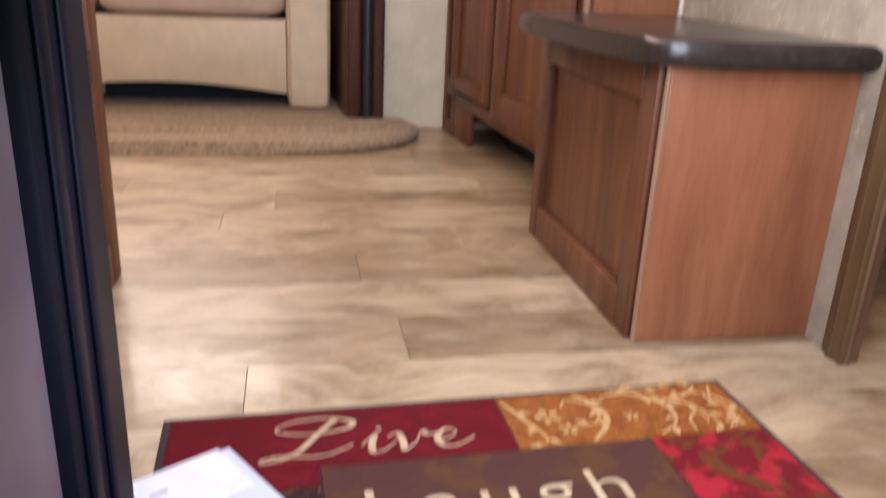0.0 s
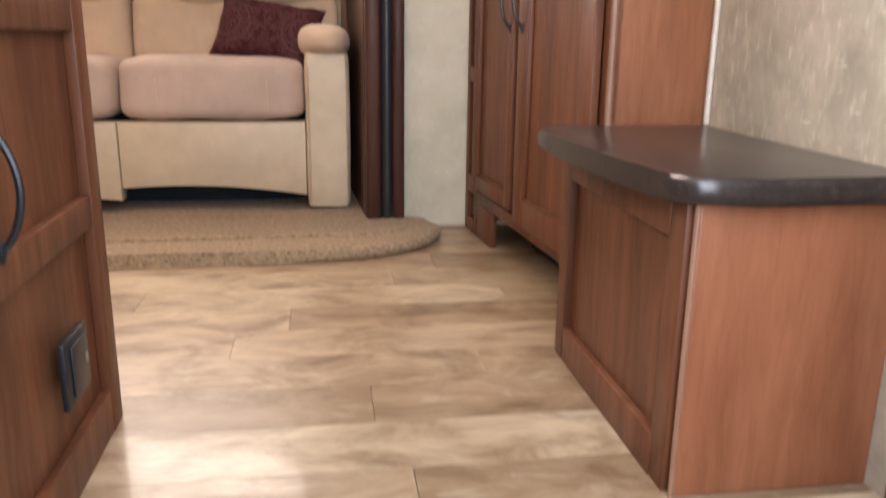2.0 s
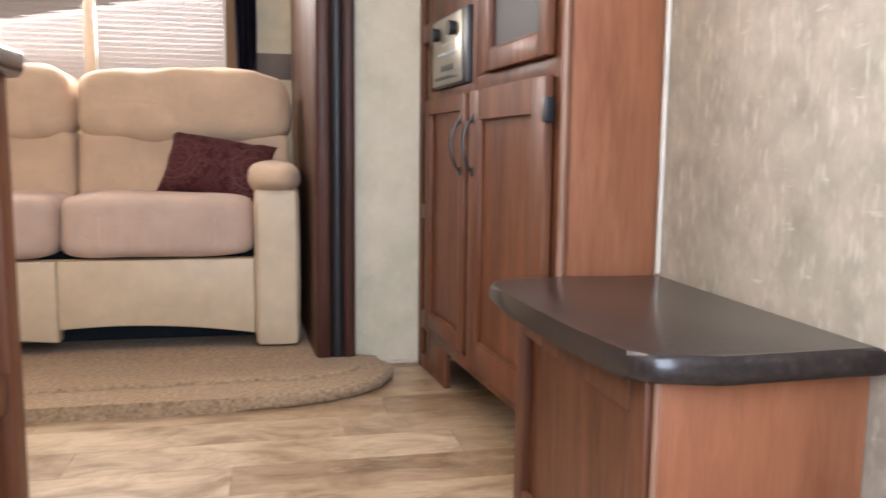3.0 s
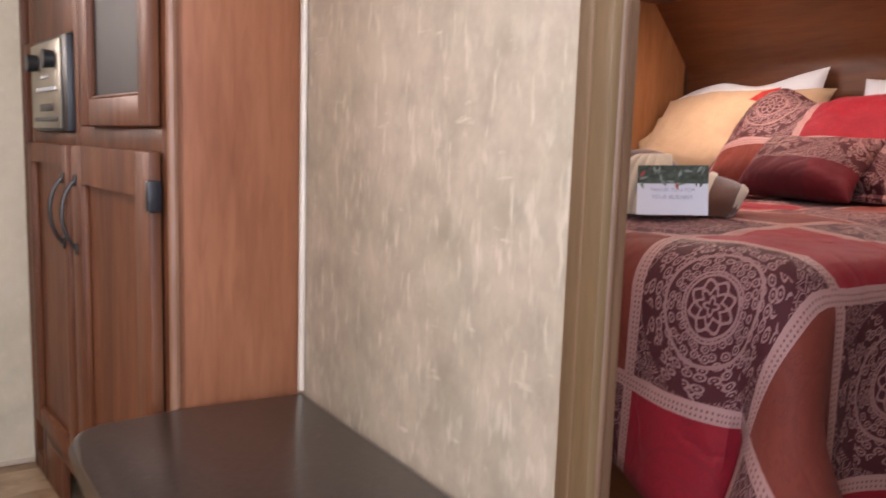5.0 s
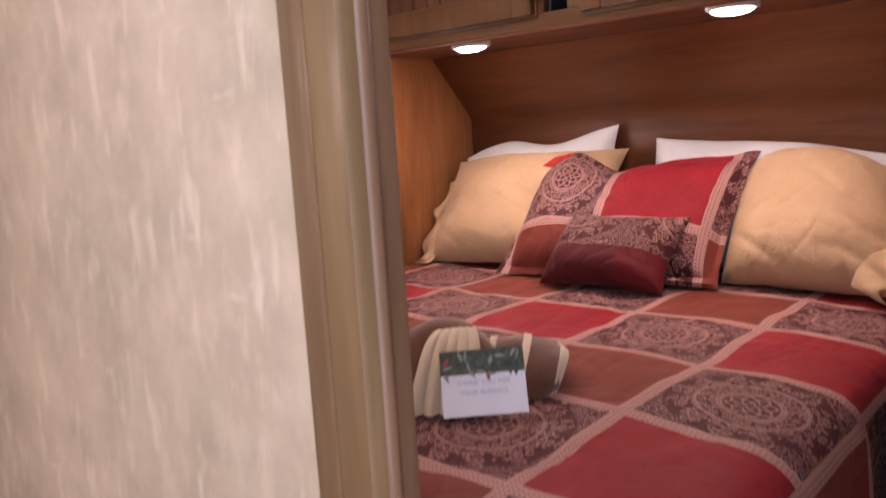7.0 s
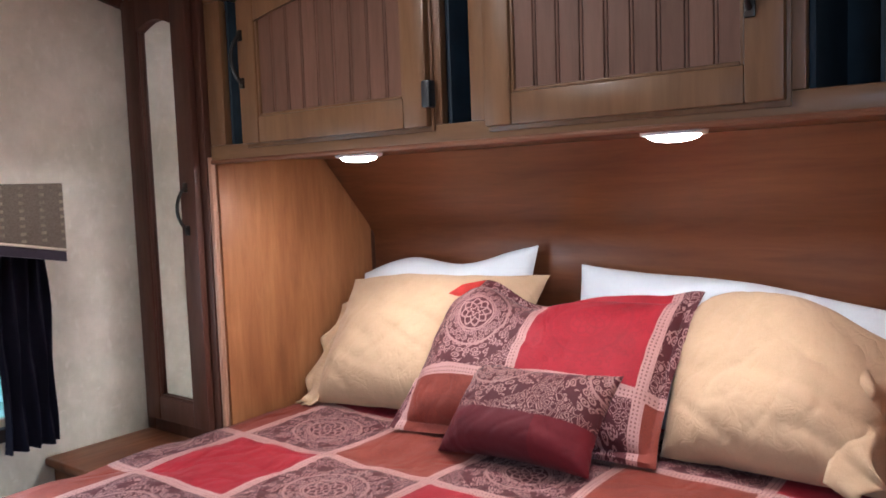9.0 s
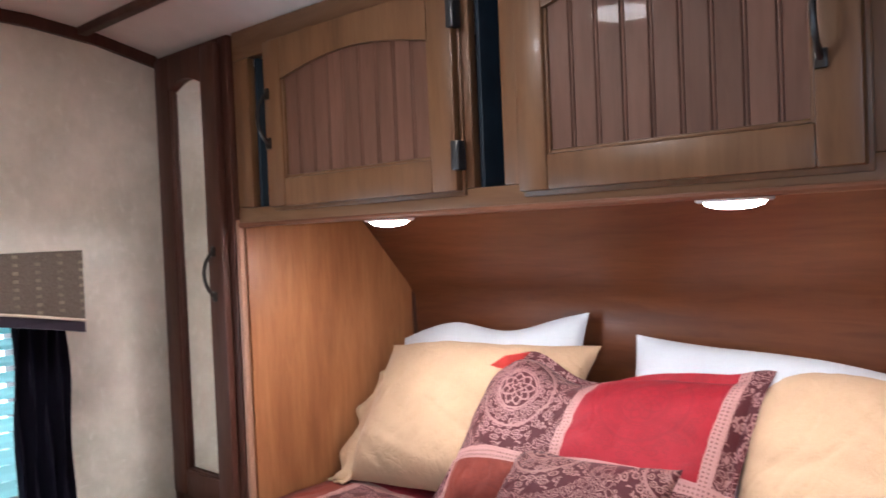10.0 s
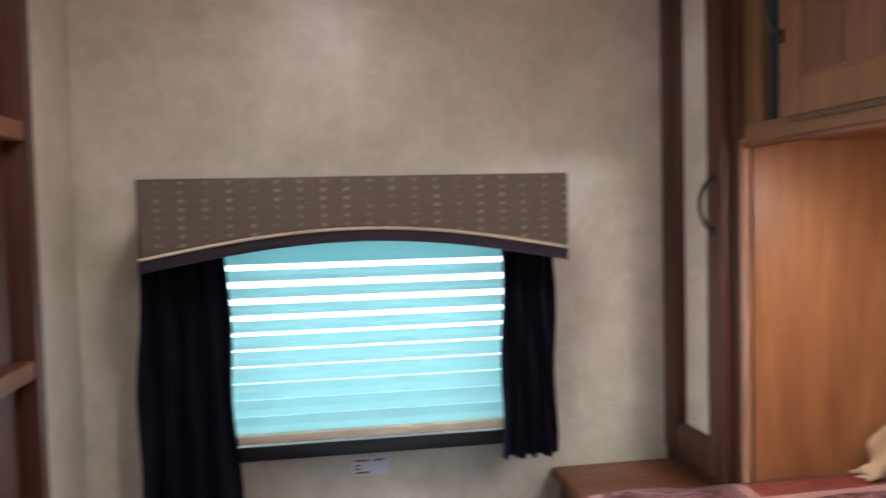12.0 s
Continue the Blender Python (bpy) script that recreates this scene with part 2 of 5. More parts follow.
INK = plain("grey print", (0.42, 0.44, 0.56), 0.7, relief=0.0)
LAMP = glow("lit lamp diffuser", (1.0, 0.93, 0.86), 335)
DOME = glow("lit ceiling dome", (1.0, 0.9, 0.8), 150)
DAY = glow("bright daylight beyond the blind", (0.86, 0.98, 1.0), 3.3)
DAY2 = glow("bright daylight beyond the sofa window", (0.95, 0.98, 1.0), 0.42)


def slat_cloth(name, colour, thin=0.55):
    m, nt, p = material(name, 0.5)
    p.inputs["Base Color"].default_value = (*colour, 1)
    tr = nt.nodes.new("ShaderNodeBsdfTranslucent")
    tr.inputs[0].default_value = (*colour, 1)
    mx = nt.nodes.new("ShaderNodeMixShader")
    mx.inputs[0].default_value = thin
    nt.links.new(p.outputs[0], mx.inputs[1])
    nt.links.new(tr.outputs[0], mx.inputs[2])
    nt.links.new(mx.outputs[0], nt.nodes["Material Output"].inputs[0])
    return m


BLIND = slat_cloth("blue white pleated shade", (0.52, 0.8, 0.82), 0.62)
BLIND_WHITE = slat_cloth("white blind slat", (0.44, 0.42, 0.42), 0.2)

CELL = 0.275


def damask(name, dark, pale, red, rust, edge, rows=False):
    """Woven patchwork: squares with round medallions, red and rust squares between, pale woven bands along their edges. The UVs are in metres."""
    m, nt, p = material(name, 0.62, spec=0.16)
    p.inputs["Sheen Weight"].default_value = 0.02
    tc = nt.nodes.new("ShaderNodeTexCoord")
    sep = nt.nodes.new("ShaderNodeSeparateXYZ")
    nt.links.new(tc.outputs["UV"], sep.inputs[0])
    cu, cv = (calc(nt, "DIVIDE", sep.outputs[k], CELL) for k in (0, 1))
    iu, iv = calc(nt, "FLOOR", cu), calc(nt, "FLOOR", cv)
    fu, fv = calc(nt, "SUBTRACT", calc(nt, "SUBTRACT", cu, iu), 0.5), calc(nt, "SUBTRACT", calc(nt, "SUBTRACT", cv, iv), 0.5)
    odd = calc(nt, "FLOORED_MODULO", calc(nt, "ADD", iu, iv), 2.0)
    if rows:
        odd = calc(nt, "SUBTRACT", 1.0, calc(nt, "FLOORED_MODULO", iv, 2.0))
    oddu = calc(nt, "FLOORED_MODULO", iu, 2.0)
    r = calc(nt, "SQRT", calc(nt, "ADD", calc(nt, "MULTIPLY", fu, fu), calc(nt, "MULTIPLY", fv, fv)))
    th = calc(nt, "ARCTAN2", fv, fu)
    wob = fractal(nt, tc.outputs["UV"], 60, 2)
    def close(a, b):
        return calc(nt, "LESS_THAN", calc(nt, "ABSOLUTE", calc(nt, "SUBTRACT", r, a)), b)

    polar = nt.nodes.new("ShaderNodeCombineXYZ")
    nt.links.new(calc(nt, "MULTIPLY", th, 26.0 / math.tau), polar.inputs[0])
    nt.links.new(calc(nt, "MULTIPLY", r, 21.0), polar.inputs[1])
    cells = nt.nodes.new("ShaderNodeTexVoronoi")
    cells.voronoi_dimensions = "2D"
    cells.inputs["Scale"].default_value, cells.inputs["Randomness"].default_value = 1.0, 0.45
    nt.links.new(polar.outputs[0], cells.inputs["Vector"])
    dist = calc(nt, "ADD", cells.outputs["Distance"], calc(nt, "MULTIPLY", calc(nt, "SUBTRACT", wob, 0.5), 0.35))
    lines = calc(nt, "MAXIMUM", calc(nt, "LESS_THAN", calc(nt, "ABSOLUTE", calc(nt, "SUBTRACT", dist, 0.36)), 0.085), calc(nt, "LESS_THAN", dist, 0.13))
    heart = None
    for lobes, swing, at_r, half in ((4.0, 0.012, 0.032, 0.009), (8.0, 0.016, 0.075, 0.010), (8.0, -0.014, 0.118, 0.009)):
        petal = calc(nt, "ADD", calc(nt, "MULTIPLY", calc(nt, "COSINE", calc(nt, "MULTIPLY", th, lobes)), swing), at_r)
        ring = calc(nt, "LESS_THAN", calc(nt, "ABSOLUTE", calc(nt, "SUBTRACT", r, petal)), half)
        heart = ring if heart is None else calc(nt, "MAXIMUM", heart, ring)
    lobe = calc(nt, "ADD", calc(nt, "MULTIPLY", calc(nt, "ABSOLUTE", calc(nt, "COSINE", calc(nt, "MULTIPLY", th, 6.0))), 0.10), 0.33)
    inside = calc(nt, "LESS_THAN", r, calc(nt, "ADD", lobe, calc(nt, "MULTIPLY", wob, 0.05)))
    outside = calc(nt, "GREATER_THAN", r, 0.155)
    motif = calc(nt, "MULTIPLY", calc(nt, "MULTIPLY", lines, inside), outside)
    motif = calc(nt, "MAXIMUM", motif, calc(nt, "MAXIMUM", heart, calc(nt, "MAXIMUM", close(0.155, 0.007), calc(nt, "MAXIMUM", close(0.175, 0.006), close(0.29, 0.010)))))
    vor = nt.nodes.new("ShaderNodeTexVoronoi")
    vor.feature = "DISTANCE_TO_EDGE"
    vor.inputs["Scale"].default_value = 75
    nt.links.new(tc.outputs["UV"], vor.inputs["Vector"])
    lace = calc(nt, "LESS_THAN", calc(nt, "ABSOLUTE", calc(nt, "SUBTRACT", vor.outputs["Distance"], 0.12)), 0.05)
    corner = calc(nt, "GREATER_THAN", r, 0.46)
    motif = calc(nt, "MAXIMUM", motif, calc(nt, "MULTIPLY", lace, corner))
    square = mix(nt, calc(nt, "MULTIPLY", motif, 0.85), dark, pale)
    tone = fractal(nt, tc.outputs["UV"], 9, 4)
    faint = calc(nt, "MULTIPLY", motif, 0.18)
    reds = mix(nt, faint, mix(nt, tone, tuple(c * 0.75 for c in red), tuple(c * 1.15 for c in red)), dark)
    rusts = mix(nt, faint, mix(nt, tone, tuple(c * 0.75 for c in rust), tuple(c * 1.15 for c in rust)), dark)
    col = mix(nt, odd, mix(nt, oddu, reds, rusts), square)
    far = calc(nt, "MAXIMUM", calc(nt, "ABSOLUTE", fu), calc(nt, "ABSOLUTE", fv))
    band = calc(nt, "GREATER_THAN", far, 0.458)
    dash = [calc(nt, "GREATER_THAN", calc(nt, "SINE", calc(nt, "MULTIPLY", sep.outputs[k], 800.0)), 0.2) for k in (0, 1)]
    along = calc(nt, "MULTIPLY", calc(nt, "MULTIPLY", dash[0], dash[1]), calc(nt, "GREATER_THAN", far, 0.47))
    bandcol = mix(nt, calc(nt, "MULTIPLY", along, 0.7), edge, dark)
    col = col if rows else mix(nt, band, col, bandcol)
    nt.links.new(col, p.inputs["Base Color"])
    fine = fractal(nt, tc.outputs["UV"], 900, 2)
    hgt = calc(nt, "ADD", calc(nt, "MULTIPLY", motif, odd), calc(nt, "MULTIPLY", fine, 0.6))
    b = node(nt, "ShaderNodeBump", Strength=0.55, Distance=0.005)
    nt.links.new(creases(nt, coords(nt, shift=False), 5.0), b.inputs["Height"])
    c = node(nt, "ShaderNodeBump", Strength=0.35, Distance=0.0012)
    nt.links.new(hgt, c.inputs["Height"])
    nt.links.new(b.outputs[0], c.inputs["Normal"])
    nt.links.new(c.outputs[0], p.inputs["Normal"])
    return m


QUILT = damask("patchwork damask", (0.07, 0.016, 0.019), (0.32, 0.172, 0.163), (0.275, 0.014, 0.023), (0.19, 0.039, 0.026), (0.39, 0.212, 0.193))
SCATTER = damask("scatter cushion damask", (0.06, 0.012, 0.015), (0.27, 0.145, 0.13), (0.082, 0.009, 0.013), (0.105, 0.008, 0.012), (0.055, 0.01, 0.012), True)
CUSHION_M = damask("sofa cushion damask", (0.06, 0.012, 0.015), (0.14, 0.055, 0.055), (0.085, 0.016, 0.02), (0.085, 0.016, 0.02), (0.08, 0.016, 0.02), True)
FLANGE = fabric("red lining cloth", (0.42, 0.035, 0.028), 0.15, 260, 0.7, 0.3, 0.05, 30)


# ---- building blocks ----
def box(bm, x0, x1, y0, y1, z0, z1, bevel=0.0, segs=2):
    m = Matrix.LocRotScale(((x0 + x1) / 2, (y0 + y1) / 2, (z0 + z1) / 2), None, (abs(x1 - x0), abs(y1 - y0), abs(z1 - z0)))
    vs = bmesh.ops.create_cube(bm, size=1.0, matrix=m)["verts"]
    if bevel:
        es = {e for v in vs for e in v.link_edges}
        bmesh.ops.bevel(bm, geom=list(es), offset=bevel, segments=segs, affect="EDGES", profile=0.5, clamp_overlap=True)
    return bm


def prism(bm, outline, z0, z1, bevel=0.0, segs=3, m=None):
    """An upright prism over an outline, its top and bottom edges rounded."""
    lo = [bm.verts.new((x, y, z0)) for x, y in outline]
    hi = [bm.verts.new((x, y, z1)) for x, y in outline]
    n = len(lo)
    faces = [bm.faces.new(lo[::-1]), bm.faces.new(hi)]
    faces += [bm.faces.new((lo[i], lo[(i + 1) % n], hi[(i + 1) % n], hi[i])) for i in range(n)]
    if m is not None:
        bmesh.ops.transform(bm, matrix=m, verts=lo + hi)
    if bevel:
        es = [e for f in faces[:2] for e in f.edges]
        bmesh.ops.bevel(bm, geom=es, offset=bevel, segments=segs, affect="EDGES", profile=0.5, clamp_overlap=True)
    bmesh.ops.recalc_face_normals(bm, faces=bm.faces)
    return bm


def tube(bm, pts, r, sides=8):
    """A round bar along points."""
    pts = [Vector(p) for p in pts]
    rings = []
    for i, p in enumerate(pts):
        d = (pts[min(i + 1, len(pts) - 1)] - pts[max(i - 1, 0)]).normalized()
        a = d.orthogonal().normalized() if i == 0 else (rings_a - d * rings_a.dot(d)).normalized()
        rings_a = a
        b = d.cross(a)
        rings.append([bm.verts.new(p + (a * math.cos(k * math.tau / sides) + b * math.sin(k * math.tau / sides)) * r) for k in range(sides)])
    for q, s in zip(rings, rings[1:]):
        for k in range(sides):
            bm.faces.new((q[k], q[(k + 1) % sides], s[(k + 1) % sides], s[k]))
    bm.faces.new(rings[0][::-1])
    bm.faces.new(rings[-1])
    return bm


def place(o):
    return Matrix() if o is None else place(o.parent) @ o.matrix_parent_inverse @ o.matrix_basis


def part(name, bm, mat, parent=None, label="", smooth=True, local=False):
    """One mesh object out of a bmesh, under a thing or a part (local: the mesh is in the parent's own space)."""
    me = bpy.data.meshes.new(name)
    bm.to_mesh(me)
    bm.free()
    me.materials.append(mat)
    if smooth:
        me.shade_smooth()
        me.set_sharp_from_angle(angle=radians(38))
    ob = new(name, me)
    if parent is not None:
        ob.parent = parent
        if not local:
            ob.matrix_parent_inverse = place(parent).inverted()
    if label:
        ob["label"] = label
    return ob


def thing(name, m, label, category, group=""):
    ob = new(name)
    ob.empty_display_size = 0.1
    ob.matrix_basis = m if isinstance(m, Matrix) else pose(*m)
    return tagged(ob, label, category, group)


def setting(name, bm, mat, label, category=""):
    return tagged(part(name, bm, mat), label, category or name.split("_")[0], kind="structure")


def B():
    return bmesh.new()


def space(origin, along, out):
    """From panel space (width, outwards, up) to the world."""
    a, c = Vector(along).normalized(), Vector(out).normalized()
    m = Matrix.Identity(4)
    for i, v in enumerate((a, c, Vector((0, 0, 1)))):
        m[0][i], m[1][i], m[2][i] = v
    m.translation = origin
    return m


def moved(bm, m):
    bmesh.ops.transform(bm, matrix=m, verts=bm.verts)
    if m.to_3x3().determinant() < 0:
        bmesh.ops.reverse_faces(bm, faces=bm.faces)
    return bm


def framework(parent, pieces, mat, depth, local=False):
    """Stiles and rails of a face frame: boxes of three spans each."""
    for p in pieces:
        tall = (p[5] - p[4]) > max(p[1] - p[0], p[3] - p[2])
        part("stile" if tall else "rail", box(B(), *p, depth), mat, parent, local=local)


def bow_handle(parent, m, length, local=False, mat=None):
    """A bowed metal pull, along the up axis of panel space, from the origin."""
    pts = [(0, 0.002 + 0.026 * math.sin(math.pi * k / 12) ** 0.7, length * k / 12) for k in range(13)]
    bm = tube(B(), pts, 0.0045)
    for z in (0.0, length):
        box(bm, -0.008, 0.008, 0.0, 0.005, z - 0.012, z + 0.012, 0.002)
    return part("handle", moved(bm, m), mat or IRON, parent, "dark bowed metal handle", local=local)


def cabinet_door(parent, m, w, h, stile=0.05, rise=0.0, slats=0, mat=None, inner=None, local=False, handle=None, hinge=()):
    """A framed door in panel space, its lower corner at the origin: frame, sunk panel or beaded slats, handle and hinges."""
    mat, inner = mat or CHERRY, inner or CHERRY
    t = 0.02
    full = place(parent) @ m if local else m
    door = part("door", moved(box(B(), 0.004, w - 0.004, 0, 0.006, 0.004, h - 0.004), full), inner, parent)
    d = 0.006
    for a0, a1, lip in ((0, stile, stile), (w - stile, w, w - stile - d)):
        bm = box(B(), a0, a1, 0, t, 0, h, 0.004)
        part("stile", moved(bm, full), mat, door)
        part("bead", moved(box(B(), lip, lip + d, 0.006, t - 0.005, stile, h - stile - rise, 0.002), full), mat, door)
    part("rail", moved(box(B(), stile, w - stile, 0, t - 0.001, 0, stile, 0.003), full), mat, door)
    part("bead", moved(box(B(), stile + d, w - stile - d, 0.006, t - 0.005, stile, stile + d, 0.002), full), mat, door)
    n = 14
    top = [(stile + (w - 2 * stile) * k / n, h - stile - rise + rise * math.sin(math.pi * k / n)) for k in range(n + 1)]
    bm = prism(B(), top + [(w - stile, h), (stile, h)], 0, t - 0.001, m=Matrix(((1, 0, 0, 0), (0, 0, 1, 0), (0, 1, 0, 0), (0, 0, 0, 1))))
    part("rail", moved(bm, full), mat, door)
    if slats:
        part("lip", moved(box(B(), -0.006, w + 0.001, 0.0, 0.005, -0.008, h + 0.008, 0.002), full), mat, door)
        step = (w - 2 * stile) / slats
        for k in range(slats):
            a0 = stile + step * k
            zt = h - stile - rise + rise * math.sin(math.pi * (k + 0.5) / slats) + 0.004
            part("slat", moved(box(B(), a0 + 0.0005, a0 + step - 0.0065, 0.006, 0.0115, stile - 0.005, zt, 0.0012, 1), full), inner, door)
            part("slat_bead", moved(box(B(), a0 + step - 0.0055, a0 + step - 0.0005, 0.006, 0.0112, stile - 0.005, zt, 0.0016, 2), full), inner, door)
    if handle:
        bow_handle(door, full @ Matrix.Translation((handle[0], t, handle[1])), handle[2])
    for ha, hb in hinge:
        one = box(B(), ha - 0.009, ha + 0.009, 0.004, t + 0.006, hb - 0.025, hb + 0.025, 0.003)
        part("hinge", moved(one, full), BLACK, door, "dark metal hinge")
    return door


def cushion(w, h, t, power=2.6, nu=44, nv=36, wrinkle=0.006, seed=0, pinch=0.06, uv=(0, 0), slump=0.0):
    """A stuffed cushion in its own plane (width, height, thickness along y), with UVs in metres."""
    bm = B()
    lay = bm.loops.layers.uv.new("UVMap")
    grid = {}
    for side in (1, -1):
        for i in range(nu + 1):
            for j in range(nv + 1):
                u, v = 2 * i / nu - 1, 2 * j / nv - 1
                edge = i in (0, nu) or j in (0, nv)
                if side < 0 and edge:
                    grid[side, i, j] = grid[1, i, j]
                    continue
                x = u * w / 2 * (1 - pinch * (1 - abs(v) ** 2) * abs(u) ** 6)
                z = v * h / 2 * (1 - pinch * (1 - abs(u) ** 2) * abs(v) ** 6)
                fat = ((1 - abs(u) ** power) * (1 - abs(v) ** power)) ** 0.55
                q = Vector((x * 6 + seed * 3.1, side * 2.0, z * 6))
                crease = abs(noise.noise(Vector((q.x * 0.9 + q.z * 1.6, q.y, q.z * 0.7 - q.x * 0.4 + seed)) * 1.5))
                wr = noise.noise(q) * wrinkle * 1.5 + noise.noise(q * 3.1) * wrinkle * 0.7 - max(0.0, 0.3 - crease) ** 2 * wrinkle * 8
                y = side * (t / 2 * fat + wr * (0.25 + fat))
                s = Vector((u * 1.3 + seed * 2.3, v * 1.3, seed * 1.7))
                x += slump * (noise.noise(s) * 1.2 - u * v * 0.5)
                z += slump * (noise.noise(s + Vector((7, 3, 1))) * 1.4 * (0.4 + 0.6 * (v > -0.5)) - 0.8 * abs(u) ** 3 * max(0.0, v))
                y += slump * noise.noise(s + Vector((1, 9, 4))) * 0.9
                grid[side, i, j] = bm.verts.new((x + noise.noise(q * 1.3) * wrinkle, y, z + noise.noise(q * 1.5) * wrinkle))
    for side in (1, -1):
        for i in range(nu):
            for j in range(nv):
                ids = [(i, j), (i + 1, j), (i + 1, j + 1), (i, j + 1)]
                if side > 0:
                    ids = ids[::-1]
                f = bm.faces.new([grid[side, a, b] for a, b in ids])
                for loop, (a, b) in zip(f.loops, ids):
                    loop[lay].uv = (a / nu * w + uv[0], b / nv * h + uv[1])
    return bm


def block(x0, x1, y0, y1, z0, z1, k=7.0, n=11, wob=0.0, seed=0, sag=0.0):
    """A stuffed, rounded block."""
    bm = B()
    bmesh.ops.create_cube(bm, size=2.0)
    bmesh.ops.subdivide_edges(bm, edges=list(bm.edges), cuts=n, use_grid_fill=True)
    c = Vector(((x0 + x1) / 2, (y0 + y1) / 2, (z0 + z1) / 2))
    s = Vector(((x1 - x0) / 2, (y1 - y0) / 2, (z1 - z0) / 2))
    for v in bm.verts:
        p = v.co.copy()
        f = sum(abs(p[i]) ** k for i in range(3)) ** (1 / k)
        q = Vector([p[i] / f for i in range(3)])
        d = noise.noise(Vector((q.x * s.x * 7 + seed, q.y * s.y * 7, q.z * s.z * 7))) * wob
        v.co = c + Vector([q[i] * (s[i] + d) for i in range(3)])
        v.co.z -= sag * (1 - abs(p.x)) * max(0, p.z)
    return bm


# ---- the large structure ----
WALL, DOORWALL, CEIL, LEFT, HEAD = 3.22, 0.88, 1.93, -2.3, 3.2
# subfloor, planks lie on it
setting("floor", box(B(), LEFT, HEAD, 0.80, WALL, -0.06, -0.004), plain("plank joint", (0.1, 0.07, 0.045), 0.7), "beige wood-look vinyl plank floor of the trailer", "floor")
setting("wall_west", box(B(), LEFT - 0.05, LEFT, 0.80, 4.25, -0.06, CEIL), FIBRE, "fibre-patterned wallpapered end wall", "wall")
# door side wall with the entrance opening
bm = box(B(), LEFT, 0.175, 0.82, DOORWALL, -0.06, CEIL)
box(bm, 0.97, HEAD, 0.82, DOORWALL, -0.06, CEIL)
box(bm, 0.175, 0.97, 0.82, DOORWALL, 1.86, CEIL)
setting("wall_south", bm, FIBRE, "wallpapered wall round the open entrance door", "wall")
bm = box(B(), LEFT, 0.175, 0.797, 0.82, -0.35, CEIL + 0.1)
box(bm, 0.978, HEAD, 0.795, 0.82, -0.35, CEIL + 0.1)
box(bm, 0.175, 0.978, 0.797, 0.82, -0.35, -0.06)
box(bm, 0.175, 0.978, 0.797, 0.82, 1.84, CEIL + 0.1)
setting("outer_skin", bm, GELCOAT, "white outer skin of the trailer round the entrance", "wall")
# far side wall: living room part beside the slide-out, and the bedroom part with a window
bm = box(B(), 0.70, 1.25, WALL, WALL + 0.05, -0.06, CEIL)
setting("wall_north_living", bm, PALE, "narrow pale cream wallpapered wall beside the slide-out", "wall")
bm = box(B(), 1.25, 1.50, WALL, WALL + 0.05, -0.06, CEIL)
box(bm, 2.20, HEAD, WALL, WALL + 0.05, -0.06, CEIL)
box(bm, 1.50, 2.20, WALL, WALL + 0.05, -0.06, 0.80)
box(bm, 1.50, 2.20, WALL, WALL + 0.05, 1.32, CEIL)
setting("wall_north_bedroom", bm, GREIGE, "mottled grey-beige wallpapered bedroom wall with a window", "wall")
setting("wall_east", box(B(), HEAD, HEAD + 0.05, 0.80, WALL + 0.05, -0.06, CEIL), HEADWOOD, "dark wood front wall behind the bed", "wall")
# partition between living room and bedroom
bm = box(B(), 1.24, 1.258, 1.40, WALL, 0, CEIL)
box(bm, 1.24, 1.258, DOORWALL, 0.905, 0, CEIL)
box(bm, 1.24, 1.258, 0.905, 1.40, 1.84, CEIL)
setting("wall_partition", bm, FIBRE, "fibre-patterned beige wallpapered partition beside the bedroom doorway", "wall")
setting("wall_partition_lining", box(B(), 1.2582, 1.262, 1.402, WALL, 0, CEIL), GREIGE, "mottled grey-beige bedroom side of the partition", "wall")
# ceiling: flat, dropping towards the front over the bed
bm = B()
prof = [(LEFT, CEIL), (2.10, CEIL), (2.25, CEIL - 0.005), (2.4, CEIL - 0.024), (2.56, CEIL - 0.062), (HEAD, CEIL - 0.2)]
for (xa, za), (xb, zb) in zip(prof, prof[1:]):
    vs = [bm.verts.new(p) for p in ((xa, 0.80, za), (xb, 0.80, zb), (xb, WALL + 0.05, zb), (xa, WALL + 0.05, za), (xa, 0.80, za + 0.05), (xb, 0.80, zb + 0.05), (xb, WALL + 0.05, zb + 0.05), (xa, WALL + 0.05, za + 0.05))]
    for ids in ((0, 3, 2, 1), (4, 5, 6, 7), (0, 1, 5, 4), (2, 3, 7, 6), (1, 2, 6, 5), (3, 0, 4, 7)):
        bm.faces.new([vs[i] for i in ids])
setting("ceiling", bm, CEILWHITE, "pale vinyl trailer ceiling with dark battens", "ceiling")
# slide-out box
setting("slide_floor", box(B(), -1.75, 0.62, WALL, 4.2, -0.06, 0.03), CARPET, "brown carpeted floor of the slide-out", "floor")
setting("slide_side_wall", prism(B(), [(0.578, WALL + 0.03), (0.62, WALL + 0.03), (0.62, 4.2), (0.527, 4.2), (0.527, 4.149)], 0.03, CEIL), wood("walnut panel", (0.075, 0.035, 0.022), (0.105, 0.05, 0.031), (0.14, 0.07, 0.044)), "dark brown wood side panel of the slide-out", "wall")
setting("slide_far_side_wall", box(B(), -1.75, -1.72, WALL, 4.2, 0.03, CEIL), PALE, "pale side wall of the slide-out", "wall")
bm = box(B(), -1.72, -1.25, 4.15, 4.2, 0.03, CEIL)
box(bm, 0.28, 0.527, 4.15, 4.2, 0.03, CEIL)
box(bm, -1.25, 0.28, 4.15, 4.2, 0.03, 1.0)
box(bm, -1.25, 0.28, 4.15, 4.2, 1.62, CEIL)
